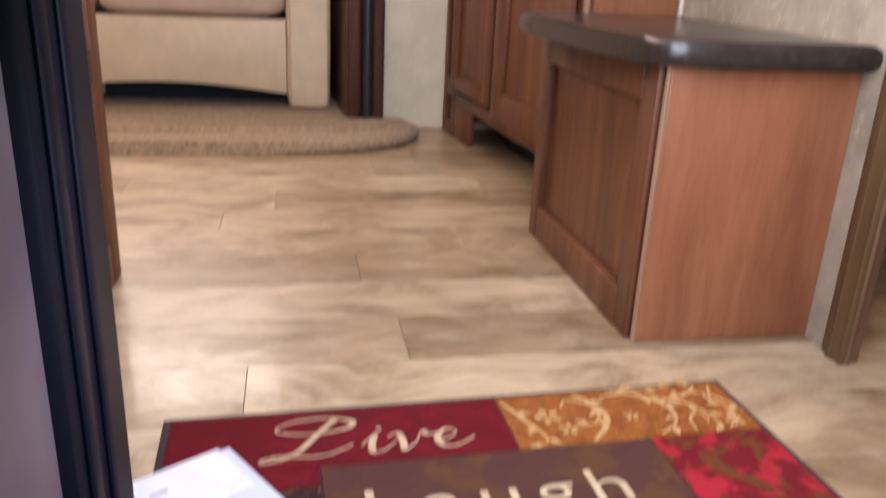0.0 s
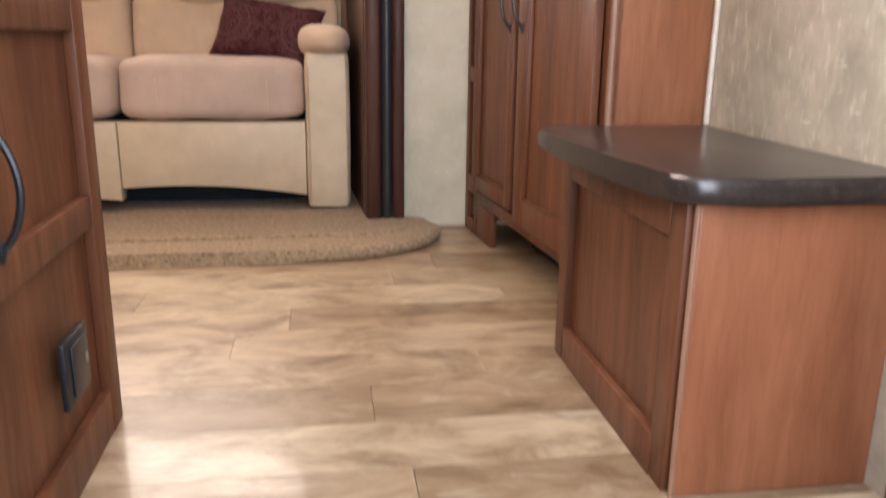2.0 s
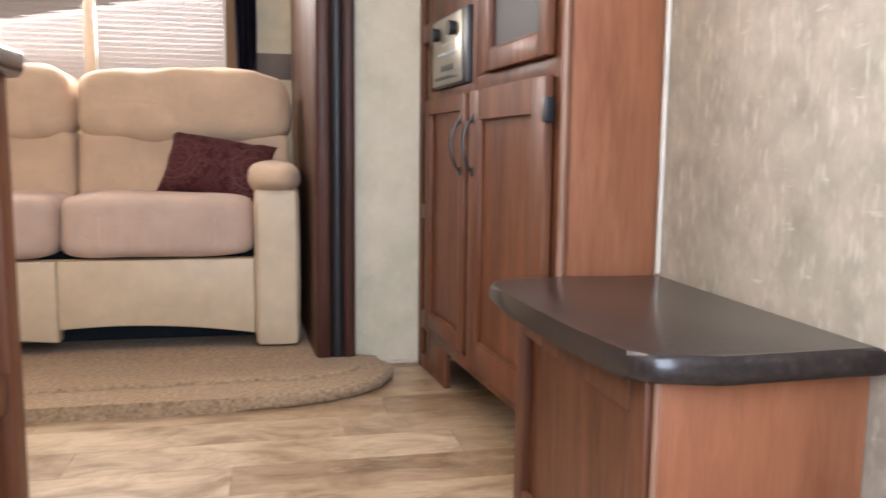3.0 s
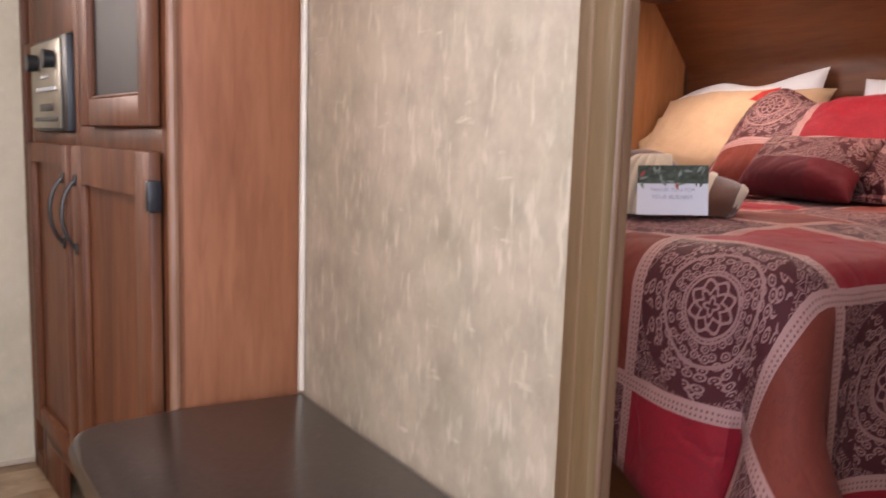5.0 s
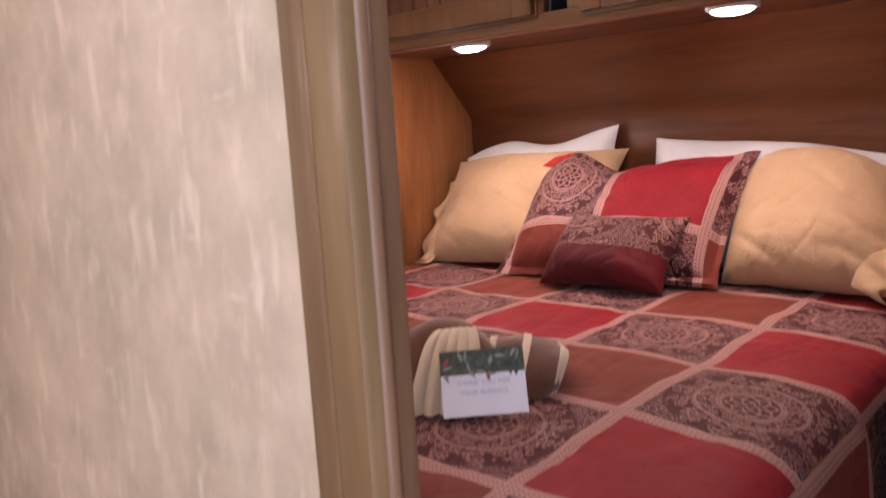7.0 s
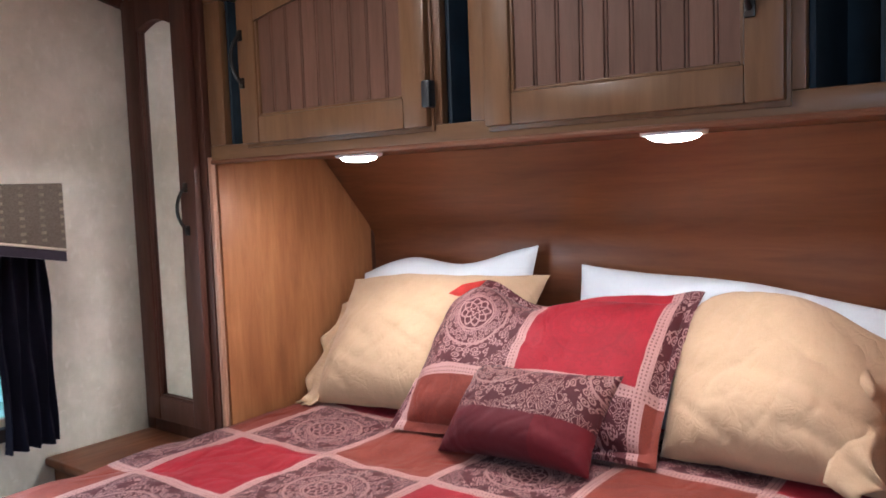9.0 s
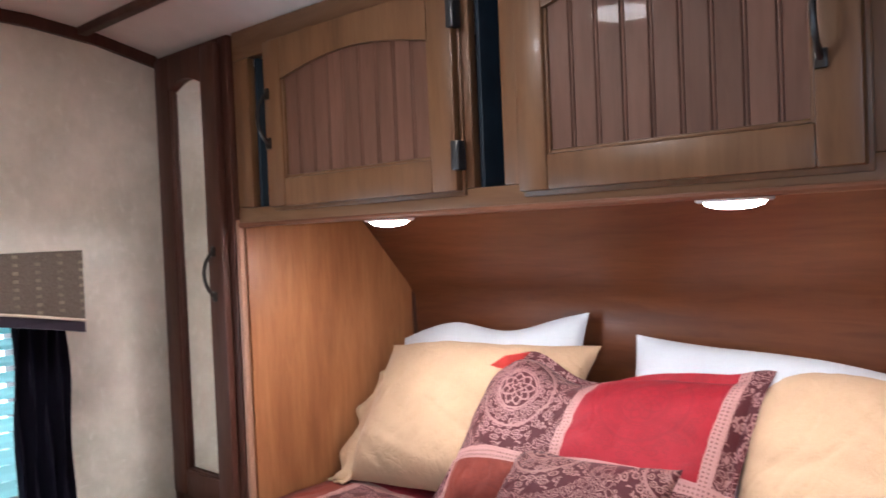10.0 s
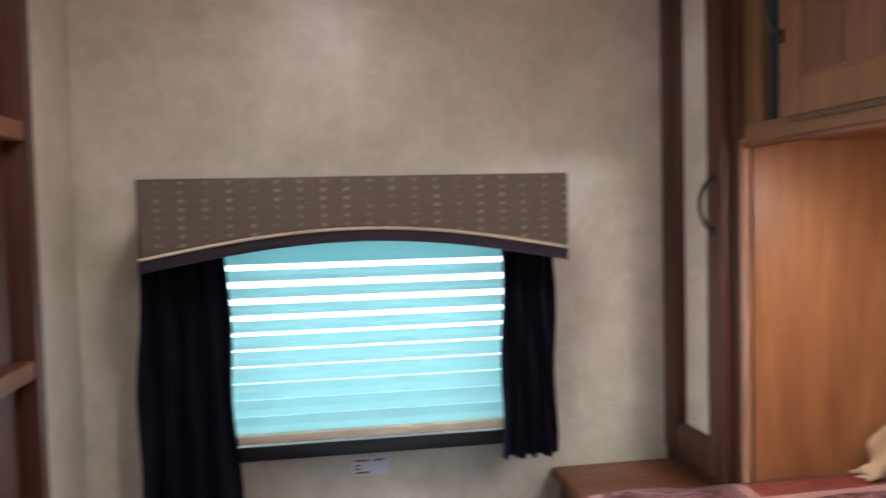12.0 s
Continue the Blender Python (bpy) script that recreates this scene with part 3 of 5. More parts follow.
setting("slide_back_wall", bm, PALE, "pale cream wallpapered wall behind the sofa", "wall")
setting("slide_ceiling", box(B(), -1.75, 0.60, WALL, 4.2, CEIL - 0.06, CEIL), CEILWHITE, "white slide-out ceiling", "ceiling")
setting("slide_wall_band", box(B(), 0.36, 0.526, 4.143, 4.149, 1.03, 1.14, 0.001), plain("grey border", (0.16, 0.135, 0.115), 0.6), "grey-brown border strip on the pale wall", "trim")
setting("wall_north_left", box(B(), LEFT, -1.75, WALL, WALL + 0.05, -0.06, CEIL), FIBRE, "wallpapered wall left of the slide-out", "wall")
# ground outside
setting("ground", box(B(), -400, 400, -400, 400, -0.95, -0.75), plain("gravel ground", (0.2, 0.185, 0.16), 0.95, vary=0.3, scale=40, relief=0.6), "grey gravel ground outside the trailer", "ground")

# bedroom door casing: bead, flat and jamb
casing = thing("door_casing", (1.24, 1.40, 0), "brown wooden casing of the open bedroom doorway", "door frame")
casing["kind"] = "structure"
part("moulding", prism(B(), [(1.2405, 1.431), (1.234, 1.4305), (1.2265, 1.410), (1.2245, 1.404), (1.2245, 1.399), (1.2405, 1.399)], 0, 1.84), TRIMWOOD, casing, "bevelled outer moulding")
part("edge_strip", tube(B(), [(1.2262, 1.4015, 0), (1.2262, 1.4015, 1.80)], 0.0022, 8), JAMBWOOD, casing, "thin wood edge bead")
part("flat", prism(B(), [(1.2405, 1.399), (1.2252, 1.399), (1.2275, 1.388), (1.2262, 1.3775), (1.229, 1.3755), (1.2405, 1.3755)], 0, 1.84), TRIMWOOD, casing)
part("stop_bead", prism(B(), [(1.2405 + 0.0055 * math.cos(a), 1.3785 + 0.0055 * math.sin(a)) for a in (k * math.tau / 16 for k in range(16))], 0, 1.80), JAMBWOOD, casing, "rounded stop bead")
part("jamb", box(B(), 1.2425, 1.264, 1.3805, 1.3995, 0, 1.80, 0.003), JAMBWOOD, casing)
part("head", box(B(), 1.226, 1.27, 0.935, 1.372, 1.78, 1.84, 0.003), TRIMWOOD, casing)
part("far_jamb", box(B(), 1.226, 1.27, 0.905, 0.935, 0, 1.80, 0.003), TRIMWOOD, casing)

# entrance frame: dark extruded profile with ribs, and threshold
entry = thing("entrance_door_frame", (0.27, 0.85, 0), "dark painted metal entrance door frame with ribs", "door frame")
entry["kind"] = "structure"
part("side_post", box(B(), 0.175, 0.222, 0.80, 0.895, -0.02, 1.86, 0.004), NAVY, entry)
part("side_post", box(B(), 0.955, 0.995, 0.80, 0.895, -0.02, 1.86, 0.004), NAVY, entry)
part("head", box(B(), 0.222, 0.955, 0.80, 0.895, 1.835, 1.87, 0.004), NAVY, entry)
part("threshold", box(B(), 0.222, 0.955, 0.79, 0.884, -0.03, 0.002, 0.004), STEEL, entry, "ribbed aluminium threshold")

# open outer door leaf, swung out beside the entrance
leaf = thing("entrance_door", (0.297, 0.45, 0.0), "open entrance door with a black metal frame and pale panel", "door")
bm = box(B(), 0.290, 0.313, 0.690, 0.776, -0.02, 1.84, 0.004)
box(bm, 0.313, 0.316, 0.700, 0.712, -0.02, 1.84, 0.0015)
box(bm, 0.313, 0.3155, 0.730, 0.742, -0.02, 1.84, 0.0015)
part("stile", bm, NAVY, leaf, "black ribbed metal stile")
part("stile", box(B(), 0.290, 0.313, 0.02, 0.10, -0.02, 1.84, 0.004), NAVY, leaf)
part("rail", box(B(), 0.290, 0.313, 0.10, 0.69, -0.02, 0.06, 0.004), NAVY, leaf)
part("rail", box(B(), 0.290, 0.313, 0.10, 0.69, 1.76, 1.84, 0.004), NAVY, leaf)
# mottled mauve grey imitates what the panel reflects
part("panel", box(B(), 0.296, 0.306, 0.10, 0.69, 0.06, 1.76), plain("door panel with painted reflection", (0.14, 0.1, 0.115), 0.4, vary=0.4, scale=5), leaf, "door panel with a mauve-grey reflection painted in")
part("hinge_post", box(B(), 0.222, 0.287, 0.776, 0.799, -0.02, 1.84, 0.003), NAVY, leaf)

# trim strips
setting("corner_strip", tube(B(), [(1.233, 2.086, 0.48), (1.233, 2.086, CEIL)], 0.006), CREAM, "thin cream corner strip between cabinet and wallpaper", "trim")
bm = B()
line = [(1.26, CEIL), (2.10, CEIL), (2.25, CEIL - 0.005), (2.4, CEIL - 0.024), (2.552, CEIL - 0.06)]
prism(bm, [(x, z - 0.028) for x, z in line] + line[::-1], WALL - 0.014, WALL, m=Matrix(((1, 0, 0, 0), (0, 0, 1, 0), (0, 1, 0, 0), (0, 0, 0, 1))))
setting("crown_trim", bm, DARKWOOD, "dark brown strip along the bedroom ceiling edge", "trim")
setting("ceiling_batten", box(B(), 2.352, 2.378, 0.9, WALL - 0.014, 1.894, 1.918, 0.004), DARKWOOD, "dark brown batten across the ceiling", "trim")
setting("baseboard", box(B(), 0.72, 0.93, WALL - 0.01, WALL, 0.0, 0.012, 0.002), CREAM, "thin cream strip at the wall's foot", "trim")

# carpeted apron of the slide-out
curve = [(-1.75, WALL), (-1.75, 2.77)] + [(-1.2 + 0.25 * k, 2.77 + 0.002 * k) for k in range(7)] + [(0.50, 2.788), (0.60, 2.815), (0.69, 2.86), (0.765, 2.93), (0.81, 3.01), (0.822, 3.07), (0.80, 3.12), (0.76, 3.16), (0.72, WALL)]
bm = prism(B(), curve, 0.0, 0.042, 0.02, 3)
apron = tagged(part("carpet_apron", bm, CARPET), "brown looped carpet apron with a rounded corner before the sofa", "carpet", kind="structure")
line = [(-1.75, 2.90, 0.042)] + [(-1.2 + 0.25 * k, 2.90 + 0.006 * k, 0.043) for k in range(8)] + [(0.62, 2.965, 0.043), (0.68, 3.0, 0.043), (0.70, 3.05, 0.043)]
part("seam_roll", tube(B(), line, 0.011, 8), CARPET, apron)

# slide-out trim post: two brown mouldings and a black seal
post = thing("slide_trim", (0.65, WALL, 0.04), "dark brown slide-out trim post with a black rubber seal", "trim")
post["kind"] = "structure"
part("moulding", box(B(), 0.580, 0.630, 3.17, WALL + 0.03, 0.03, CEIL, 0.012, 3), DARKWOOD, post)
part("seal", tube(B(), [(0.650, 3.195, 0.03), (0.650, 3.195, CEIL)], 0.024, 12), BLACK, post, "black rubber seal")
part("moulding", box(B(), 0.668, 0.708, 3.17, WALL, 0.03, CEIL, 0.012, 3), DARKWOOD, post)
part("backing", box(B(), 0.600, 0.700, WALL - 0.012, WALL + 0.03, 0.03, CEIL), BLACK, post)

# ---- living room ----
# low bench cabinet beside the bedroom doorway
bench = thing("bench_cabinet", (1.08, 1.76, 0), "low cherry wood bench cabinet with a dark rounded top", "cabinet")
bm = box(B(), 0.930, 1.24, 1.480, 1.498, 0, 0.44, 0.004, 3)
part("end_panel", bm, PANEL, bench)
part("side_panel", box(B(), 0.935, 0.955, 1.50, 2.08, 0.0, 0.44), CHERRY, bench)
framework(bench, ((0.920, 0.936, 1.4985, 1.552, 0, 0.44), (0.918, 0.936, 2.0, 2.05, 0, 0.44), (0.918, 0.935, 1.545, 2.0, 0, 0.07), (0.918, 0.935, 1.545, 2.0, 0.38, 0.44)), CHERRY, 0.003)
# thin pale bar: the highlight on the panel's rounded edge, as colour
part("corner_bead", tube(B(), [(0.9285, 1.4835, 0.0), (0.9285, 1.4835, 0.44)], 0.0045, 8), BEADED, bench, "pale corner bead in highlight colour")
bm = B()
top = [(1.238, 1.445), (1.238, 2.085), (1.03, 2.10), (0.90, 2.085), (0.868, 2.062), (0.855, 2.03), (0.856, 1.92), (0.861, 1.78), (0.870, 1.64), (0.884, 1.54), (0.892, 1.50), (0.901, 1.476), (0.918, 1.461), (0.945, 1.454), (1.0, 1.450)]
prism(bm, top[::-1], 0.44, 0.478, 0.014, 4)
part("top", bm, BLACKTOP, bench, "dark brown rounded laminate top")

# entertainment cabinet
ent_m = space((1.022, 2.100, 0), (-0.086, 0.9963, 0), (-0.9963, -0.086, 0))
ent = thing("entertainment_cabinet", ent_m, "tall cherry wood entertainment cabinet with doors and open niches", "cabinet")
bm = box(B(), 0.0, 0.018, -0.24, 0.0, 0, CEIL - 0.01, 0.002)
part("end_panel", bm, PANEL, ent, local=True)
bm = box(B(), 0.018, 1.10, -0.215, -0.2, 0.0, CEIL - 0.01)
box(bm, 0.018, 1.10, -0.2, -0.03, 0.12, 0.135)
box(bm, 0.018, 1.10, -0.2, -0.03, 0.895, 0.908)
part("carcass", bm, DARKWOOD, ent, local=True)
framework(ent, [(0.0, 0.046, -0.02, 0.0, 0, CEIL - 0.01), (0.545, 0.575, -0.02, 0.0, 0.156, CEIL - 0.01), (0.965, 0.995, -0.02, 0.0, 0.0, CEIL - 0.01), (1.08, 1.11, -0.02, 0.0, 0.0, CEIL - 0.01),
    (0.046, 0.965, -0.02, -0.001, 0.115, 0.155), (0.046, 0.544, -0.02, -0.001, 0.882, 0.925), (0.576, 0.965, -0.02, -0.001, 0.882, 0.912), (0.046, 0.21, -0.02, -0.001, 0.0, 0.115), (0.80, 0.965, -0.02, -0.001, 0.0, 0.115)]
    + [(0.995, 1.08, -0.02, -0.001, z0, z1) for z0, z1 in ((0.0, 0.045), (0.135, 0.194), (0.507, 0.555), (1.075, 1.13))], CHERRY, 0.002, True)
part("corner_bead", tube(B(), [(0.004, -0.002, 0.0), (0.004, -0.002, CEIL - 0.02)], 0.008, 8), BEADED, ent, "pale corner bead in highlight colour", local=True)
for z in (0.135, 0.5, 1.07):
    part("niche_shelf", box(B(), 0.985, 1.09, -0.2, -0.02, z, z + 0.012), CHERRY, ent, local=True)
part("niche_side", box(B(), 0.97, 0.985, -0.2, -0.02, 0.05, CEIL - 0.02), CHERRY, ent, local=True)
# back of the toe recess, its shade painted on as near-black
part("toe_recess", box(B(), 0.21, 0.80, -0.15, -0.14, 0.0, 0.12), RECESS_SHADE, ent, "toe recess, its shade painted dark", local=True)
at = Matrix.Translation
cabinet_door(ent, at((0.048, 0.0, 0.15)), 0.492, 0.735, 0.075, local=True, handle=(0.455, 0.525, 0.14), hinge=((-0.004, 0.665), (-0.004, 0.08)))
cabinet_door(ent, at((0.578, 0.0, 0.17)), 0.39, 0.715, 0.045, local=True, handle=(0.03, 0.505, 0.14))
upper = cabinet_door(ent, at((0.048, 0.0, 0.925)), 0.40, 0.52, 0.05, local=True, inner=plain("smoked glass", (0.05, 0.05, 0.053), 0.5, vary=0.1, relief=0.0, spec=0.2))
part("upper_panel", box(B(), 0.046, 0.965, -0.02, -0.001, 1.46, CEIL - 0.01, 0.002), CHERRY, ent, local=True)
part("radio_panel", box(B(), 0.575, 0.965, -0.02, -0.002, 1.12, 1.46, 0.002), CHERRY, ent, local=True)
part("blank_panel", box(B(), 0.448, 0.545, -0.02, -0.001, 0.925, 1.46, 0.002), CHERRY, ent, local=True)
part("radio_surround", box(B(), 0.90, 0.965, -0.02, -0.001, 0.925, 1.12, 0.002), CHERRY, ent, local=True)

# radio set into the cabinet
radio = thing("wall_radio", ent_m @ at((0.58, 0, 0.912)), "silver and black built-in stereo with two knobs", "stereo")
part("body", box(B(), 0.0, 0.315, -0.02, 0.014, 0, 0.205, 0.006), BLACK, radio, local=True)
part("faceplate", box(B(), 0.035, 0.31, 0.014, 0.019, 0.008, 0.197, 0.003), plain("silver faceplate", (0.36, 0.34, 0.28), 0.32, 0.6, 0.1), radio, "brushed silver faceplate", local=True)
for a, z in ((0.09, 0.155), (0.25, 0.155)):
    bm = B()
    bmesh.ops.create_cone(bm, cap_ends=True, segments=20, radius1=0.021, radius2=0.018, depth=0.024, matrix=pose(a, 0.029, z, 90, 0, 0))
    part("knob", bm, BLACK, radio, "round black knob", local=True)
part("display", box(B(), 0.10, 0.22, 0.019, 0.021, 0.045, 0.062, 0.001), BLACK, radio, local=True)
part("slot", box(B(), 0.06, 0.28, 0.019, 0.021, 0.022, 0.032, 0.001), BLACK, radio, local=True)
for k in range(6):
    part("button", box(B(), 0.07 + 0.034 * k, 0.094 + 0.034 * k, 0.019, 0.0225, 0.088, 0.098, 0.001), STEEL, radio, local=True)
for k in range(3):
    part("button", box(B(), 0.14 + 0.024 * k, 0.156 + 0.024 * k, 0.019, 0.0225, 0.117, 0.124, 0.001), STEEL, radio, local=True)

# kitchen cabinet beside the entrance
kit = thing("kitchen_cabinet", (0.0, 1.4, 0), "cherry wood kitchen base cabinet with framed end and black fittings", "cabinet")
part("body", box(B(), -0.50, 0.062, 0.98, 1.835, 0, 0.83), CHERRY, kit)
framework(kit, [(0.062, 0.08, 1.79, 1.845, 0, 0.83), (0.062, 0.08, 1.00, 1.06, 0, 0.83)] + [(0.062, 0.079, 1.06, 1.79, z0, z1) for z0, z1 in ((0.0, 0.075), (0.355, 0.405), (0.65, 0.70), (0.80, 0.83))], CHERRY, 0.003)
bow_handle(kit, space((0.08, 1.432, 0.41), (0, -1, 0), (1, 0, 0)), 0.14, mat=BLACK)
counter = part("worktop", prism(B(), [(-0.55, 0.95), (0.10, 0.95), (0.10, 1.86), (0.085, 1.905), (0.05, 1.925), (-0.55, 1.925)], 0.83, 0.868, 0.012, 3), BLACKTOP)
tagged(counter, "dark brown laminate kitchen worktop with a rounded edge", "worktop")
for name, y0, y1, z0, z1 in (("power_outlet", 1.42, 1.525, 0.705, 0.785), ("cabinet_latch", 1.562, 1.667, 0.147, 0.245)):
    o = thing(name, (0.08, (y0 + y1) / 2, z0), "black plastic outlet plate on the cabinet side", "outlet")
    part("plate", box(B(), 0.079, 0.090, y0, y1, z0, z1, 0.004), BLACK, o)
    part("cover", box(B(), 0.090, 0.094, y0 + 0.02, y1 - 0.02, z0 + 0.012, z1 - 0.012, 0.004), plain("dark grey plastic", (0.025, 0.025, 0.028), 0.35), o)
    part("socket", box(B(), 0.094, 0.0955, y1 - 0.035, y1 - 0.025, z0 + 0.045, z0 + 0.058, 0.0005), STEEL, o)

# sofa
sofa = thing("sofa", (-0.27, 3.7, 0.03), "tan suede and cream vinyl reclining sofa in the slide-out", "sofa")
for x0, x1 in ((-0.265, 0.375), (-0.905, -0.269)):
    part("seat_cushion", block(x0, x1, 3.375, 3.86, 0.352, 0.575, 7, 12, 0.006, x0), SUEDE_SEAT, sofa, "mauve-tan suede seat cushion")
    seat_seams = [tube(B(), [(x0 + f * (x1 - x0), 3.372 + 0.004 * math.cos(k), 0.40 + 0.02 * k) for k in range(6)], 0.0022, 5) for f in (0.22, 0.8)]
    for s in seat_seams:
        part("seat_seam", s, LEATHER, sofa)
    lower = block(x0 + 0.002, x1 + (0.13 if x1 > 0 else -0.002), 3.70, 3.92, 0.52, 0.80, 9, 13, 0.008, x0 + 3)
    part("back_cushion", lower, SUEDE, sofa)
    head = block(x0 + 0.002, x1 + (0.14 if x1 > 0 else -0.002), 3.675, 3.95, 0.745, 1.03, 4.2, 16, 0.018, x0 + 5)
    part("headrest", head, SUEDE, sofa)
    bm = B()
    n = 16
    lo = [(x0 + (x1 - x0) * k / n, 0.055 + 0.07 * math.sin(math.pi * (0.15 + 0.5 * (1 - k / n))) * (1 if x1 > 0 else 0.6)) for k in range(n + 1)]
    prism(bm, lo + [(x1, 0.35), (x0, 0.35)], 3.385, 3.46, 0.006, 2, Matrix(((1, 0, 0, 0), (0, 0, 1, 0), (0, 1, 0, 0), (0, 0, 0, 1))))
    part("front_panel", bm, LEATHER, sofa, "cream vinyl footrest panel")
for x0, x1 in ((0.375, 0.535), (-1.07, -0.91)):
    part("arm", block(x0, x1, 3.375, 3.93, 0.03, 0.60, 14, 10, 0.003, x0), LEATHER, sofa, "cream vinyl arm")
    part("arm_pad", block(x0 - 0.022, x1 + 0.008, 3.335, 3.82, 0.572, 0.692, 2.7, 12, 0.010, x0 + 7), SUEDE, sofa, "tan suede arm pad")
# the shade below the seats, painted as a near-black block
part("under_frame", box(B(), -1.0, 0.40, 3.60, 3.90, 0.03, 0.35), RECESS_SHADE, sofa)
part("arm_seam", tube(B(), [(0.389, 3.374, 0.05), (0.389, 3.373, 0.55)], 0.0028, 6), SUEDE, sofa)

cush = cushion(0.41, 0.25, 0.14, 2.4, 44, 34, 0.009, 4, 0.09, (0.08, 0.01), 0.012)
throw = tagged(part("throw_cushion", cush, CUSHION_M), "dark maroon patterned throw cushion leaning on the sofa arm", "cushion")
throw.matrix_basis = pose(0.252, 3.61, 0.655, -26, 9, -10)

# window behind the sofa
sw = thing("sofa_window", (-0.5, 4.15, 1.0), "window behind the sofa with closed white blinds", "window")
sw["kind"] = "structure"
bm = box(B(), 0.255, 0.30, 4.10, 4.15, 0.98, 1.65, 0.004)
box(bm, -1.29, -1.25, 4.10, 4.15, 0.98, 1.65, 0.004)
box(bm, -1.29, 0.30, 4.10, 4.15, 1.62, 1.66, 0.004)
box(bm, -1.29, 0.30, 4.10, 4.15, 0.965, 1.0, 0.004)
part("window_frame", bm, TRIMWOOD, sw)
part("mullion", box(B(), -0.302, -0.262, 4.11, 4.15, 1.0, 1.62, 0.003), CREAM, sw, "cream mullion")
for x0, x1 in ((-1.24, -0.305), (-0.259, 0.25)):
    proto = None
    for k in range(28):
        if proto is None:
            one = box(B(), x0, x1, -0.0115, 0.0115, -0.0006, 0.0006)
            proto = part("blind_slat", one, BLIND_WHITE, sw, smooth=False)
            slat = proto
        else:
            slat = proto.copy()
            scene.collection.objects.link(slat)
        slat.matrix_basis = pose(0, 4.125, 1.005 + 0.0215 * k, 72, 0, 0)
setting("backdrop_sofa_window", box(B(), -1.6, 0.6, 4.45, 4.46, 0.6, 2.0), DAY2, "bright daylight outside the sofa window", "backdrop")


def curtain(name, x0, x1, y, z0, z1, folds, depth, mat, label, flare=0.0):
    bm = B()
    n, k = folds * 10, 14
    grid = [[None] * (k + 1) for _ in range(n + 1)]
    for i in range(n + 1):
        for j in range(k + 1):
            f = j / k
            x = x0 + (x1 - x0) * i / n + flare * f * (i / n - 0.5) + 0.004 * math.sin(9 * f + i * 0.3)
            yy = y - depth * 0.5 * (1 + math.sin(i / n * folds * math.tau + 0.6 * math.sin(4 * f)) * (0.55 + 0.45 * f))
            grid[i][j] = bm.verts.new((x, yy, z1 + (z0 - z1) * f))
    for i in range(n):
        for j in range(k):
            bm.faces.new((grid[i][j], grid[i + 1][j], grid[i + 1][j + 1], grid[i][j + 1]))
    bmesh.ops.solidify(bm, geom=list(bm.faces), thickness=0.002)
    return tagged(part(name, bm, mat), label, "curtain")


curtain("curtain", 0.30, 0.38, 4.10, 0.90, 1.75, 3, 0.03, CURTAIN, "narrow dark navy curtain beside the sofa window")

# ---- bedroom ----
def wardrobe(y0, y1, mirrored, label):
    """A tall cabinet at the side of the bed, on its ledge: framed door with a mirror, side panel to the bed."""
    w = thing("wardrobe", (2.8, (y0 + y1) / 2, 0.70), label, "wardrobe")
    s = 1 if mirrored else -1
    bed = y0 if mirrored else y1
    part("side_panel", box(B(), 2.575, 3.16, bed, bed + s * 0.018, 0.70, 1.44, 0.002), PANEL_BED, w, "orange-brown wood side panel")
    part("side_upper", box(B(), 2.575, 3.16, bed + s * 0.004, bed + s * 0.018, 1.44, 1.80, 0.002), CHERRY, w)
    part("corner_bead", tube(B(), [(2.562, bed + s * 0.006, 0.70), (2.562, bed + s * 0.006, 1.44)], 0.009, 8), BEADED, w, "pale corner bead in highlight colour")
    framework(w, [(2.55, 2.572, y0 + 0.012, y0 + 0.045, 0.725, 1.865), (2.55, 2.572, y1 - 0.04, y1 - 0.004, 0.725, 1.865),
        (2.55, 2.571, y0 + 0.045, y1 - 0.04, 0.725, 0.77), (2.55, 2.571, y0 + 0.045, y1 - 0.04, 1.845, 1.865)], DARKWOOD, 0.003)
    # wardrobe interior painted near-black for its shade
    part("back", box(B(), 2.60, 2.61, y0 + 0.02, y1 - 0.004, 0.70, 1.85), RECESS_SHADE, w)
    m = space((2.55, y0 + 0.035, 0.765), (0, 1, 0), (-1, 0, 0))
    wd = y1 - y0 - 0.07
    door = cabinet_door(w, m, wd, 1.085, 0.062, 0.02, 0, DARKWOOD, MIRROR, handle=(0.035, 0.50, 0.105))
    door["label"] = "tall narrow mirror door in a dark wood frame"
    return w


wardrobe(2.88, WALL, True, "narrow dark cherry wardrobe with a tall arched mirror door")
wardrobe(DOORWALL, 1.41, False, "dark cherry wardrobe with a mirror door beside the bed")


def ledge(outline, label):
    t = thing("nightstand", (2.4, sum(p[1] for p in outline) / len(outline), 0), label, "nightstand")
    part("top", prism(B(), outline, 0.70, 0.725, 0.008, 3), CHERRY_X, t)
    inner = [(2.30 + (x - 2.30) * 0.98 + (0.02 if x < 2.5 else 0), y) for x, y in outline]
    part("body", prism(B(), inner, 0.0, 0.70), CHERRY, t)


ledge([(2.27, 2.92), (2.295, 2.89), (2.62, 2.885), (2.62, WALL - 0.002), (2.27, WALL - 0.002)], "low wooden nightstand ledge below the mirrored wardrobe")
ledge([(2.62, DOORWALL), (2.62, 1.405), (2.40, 1.405), (2.34, 1.39), (2.30, 1.35), (2.28, 1.29), (2.28, DOORWALL)], "rounded wooden nightstand ledge beside the bed")

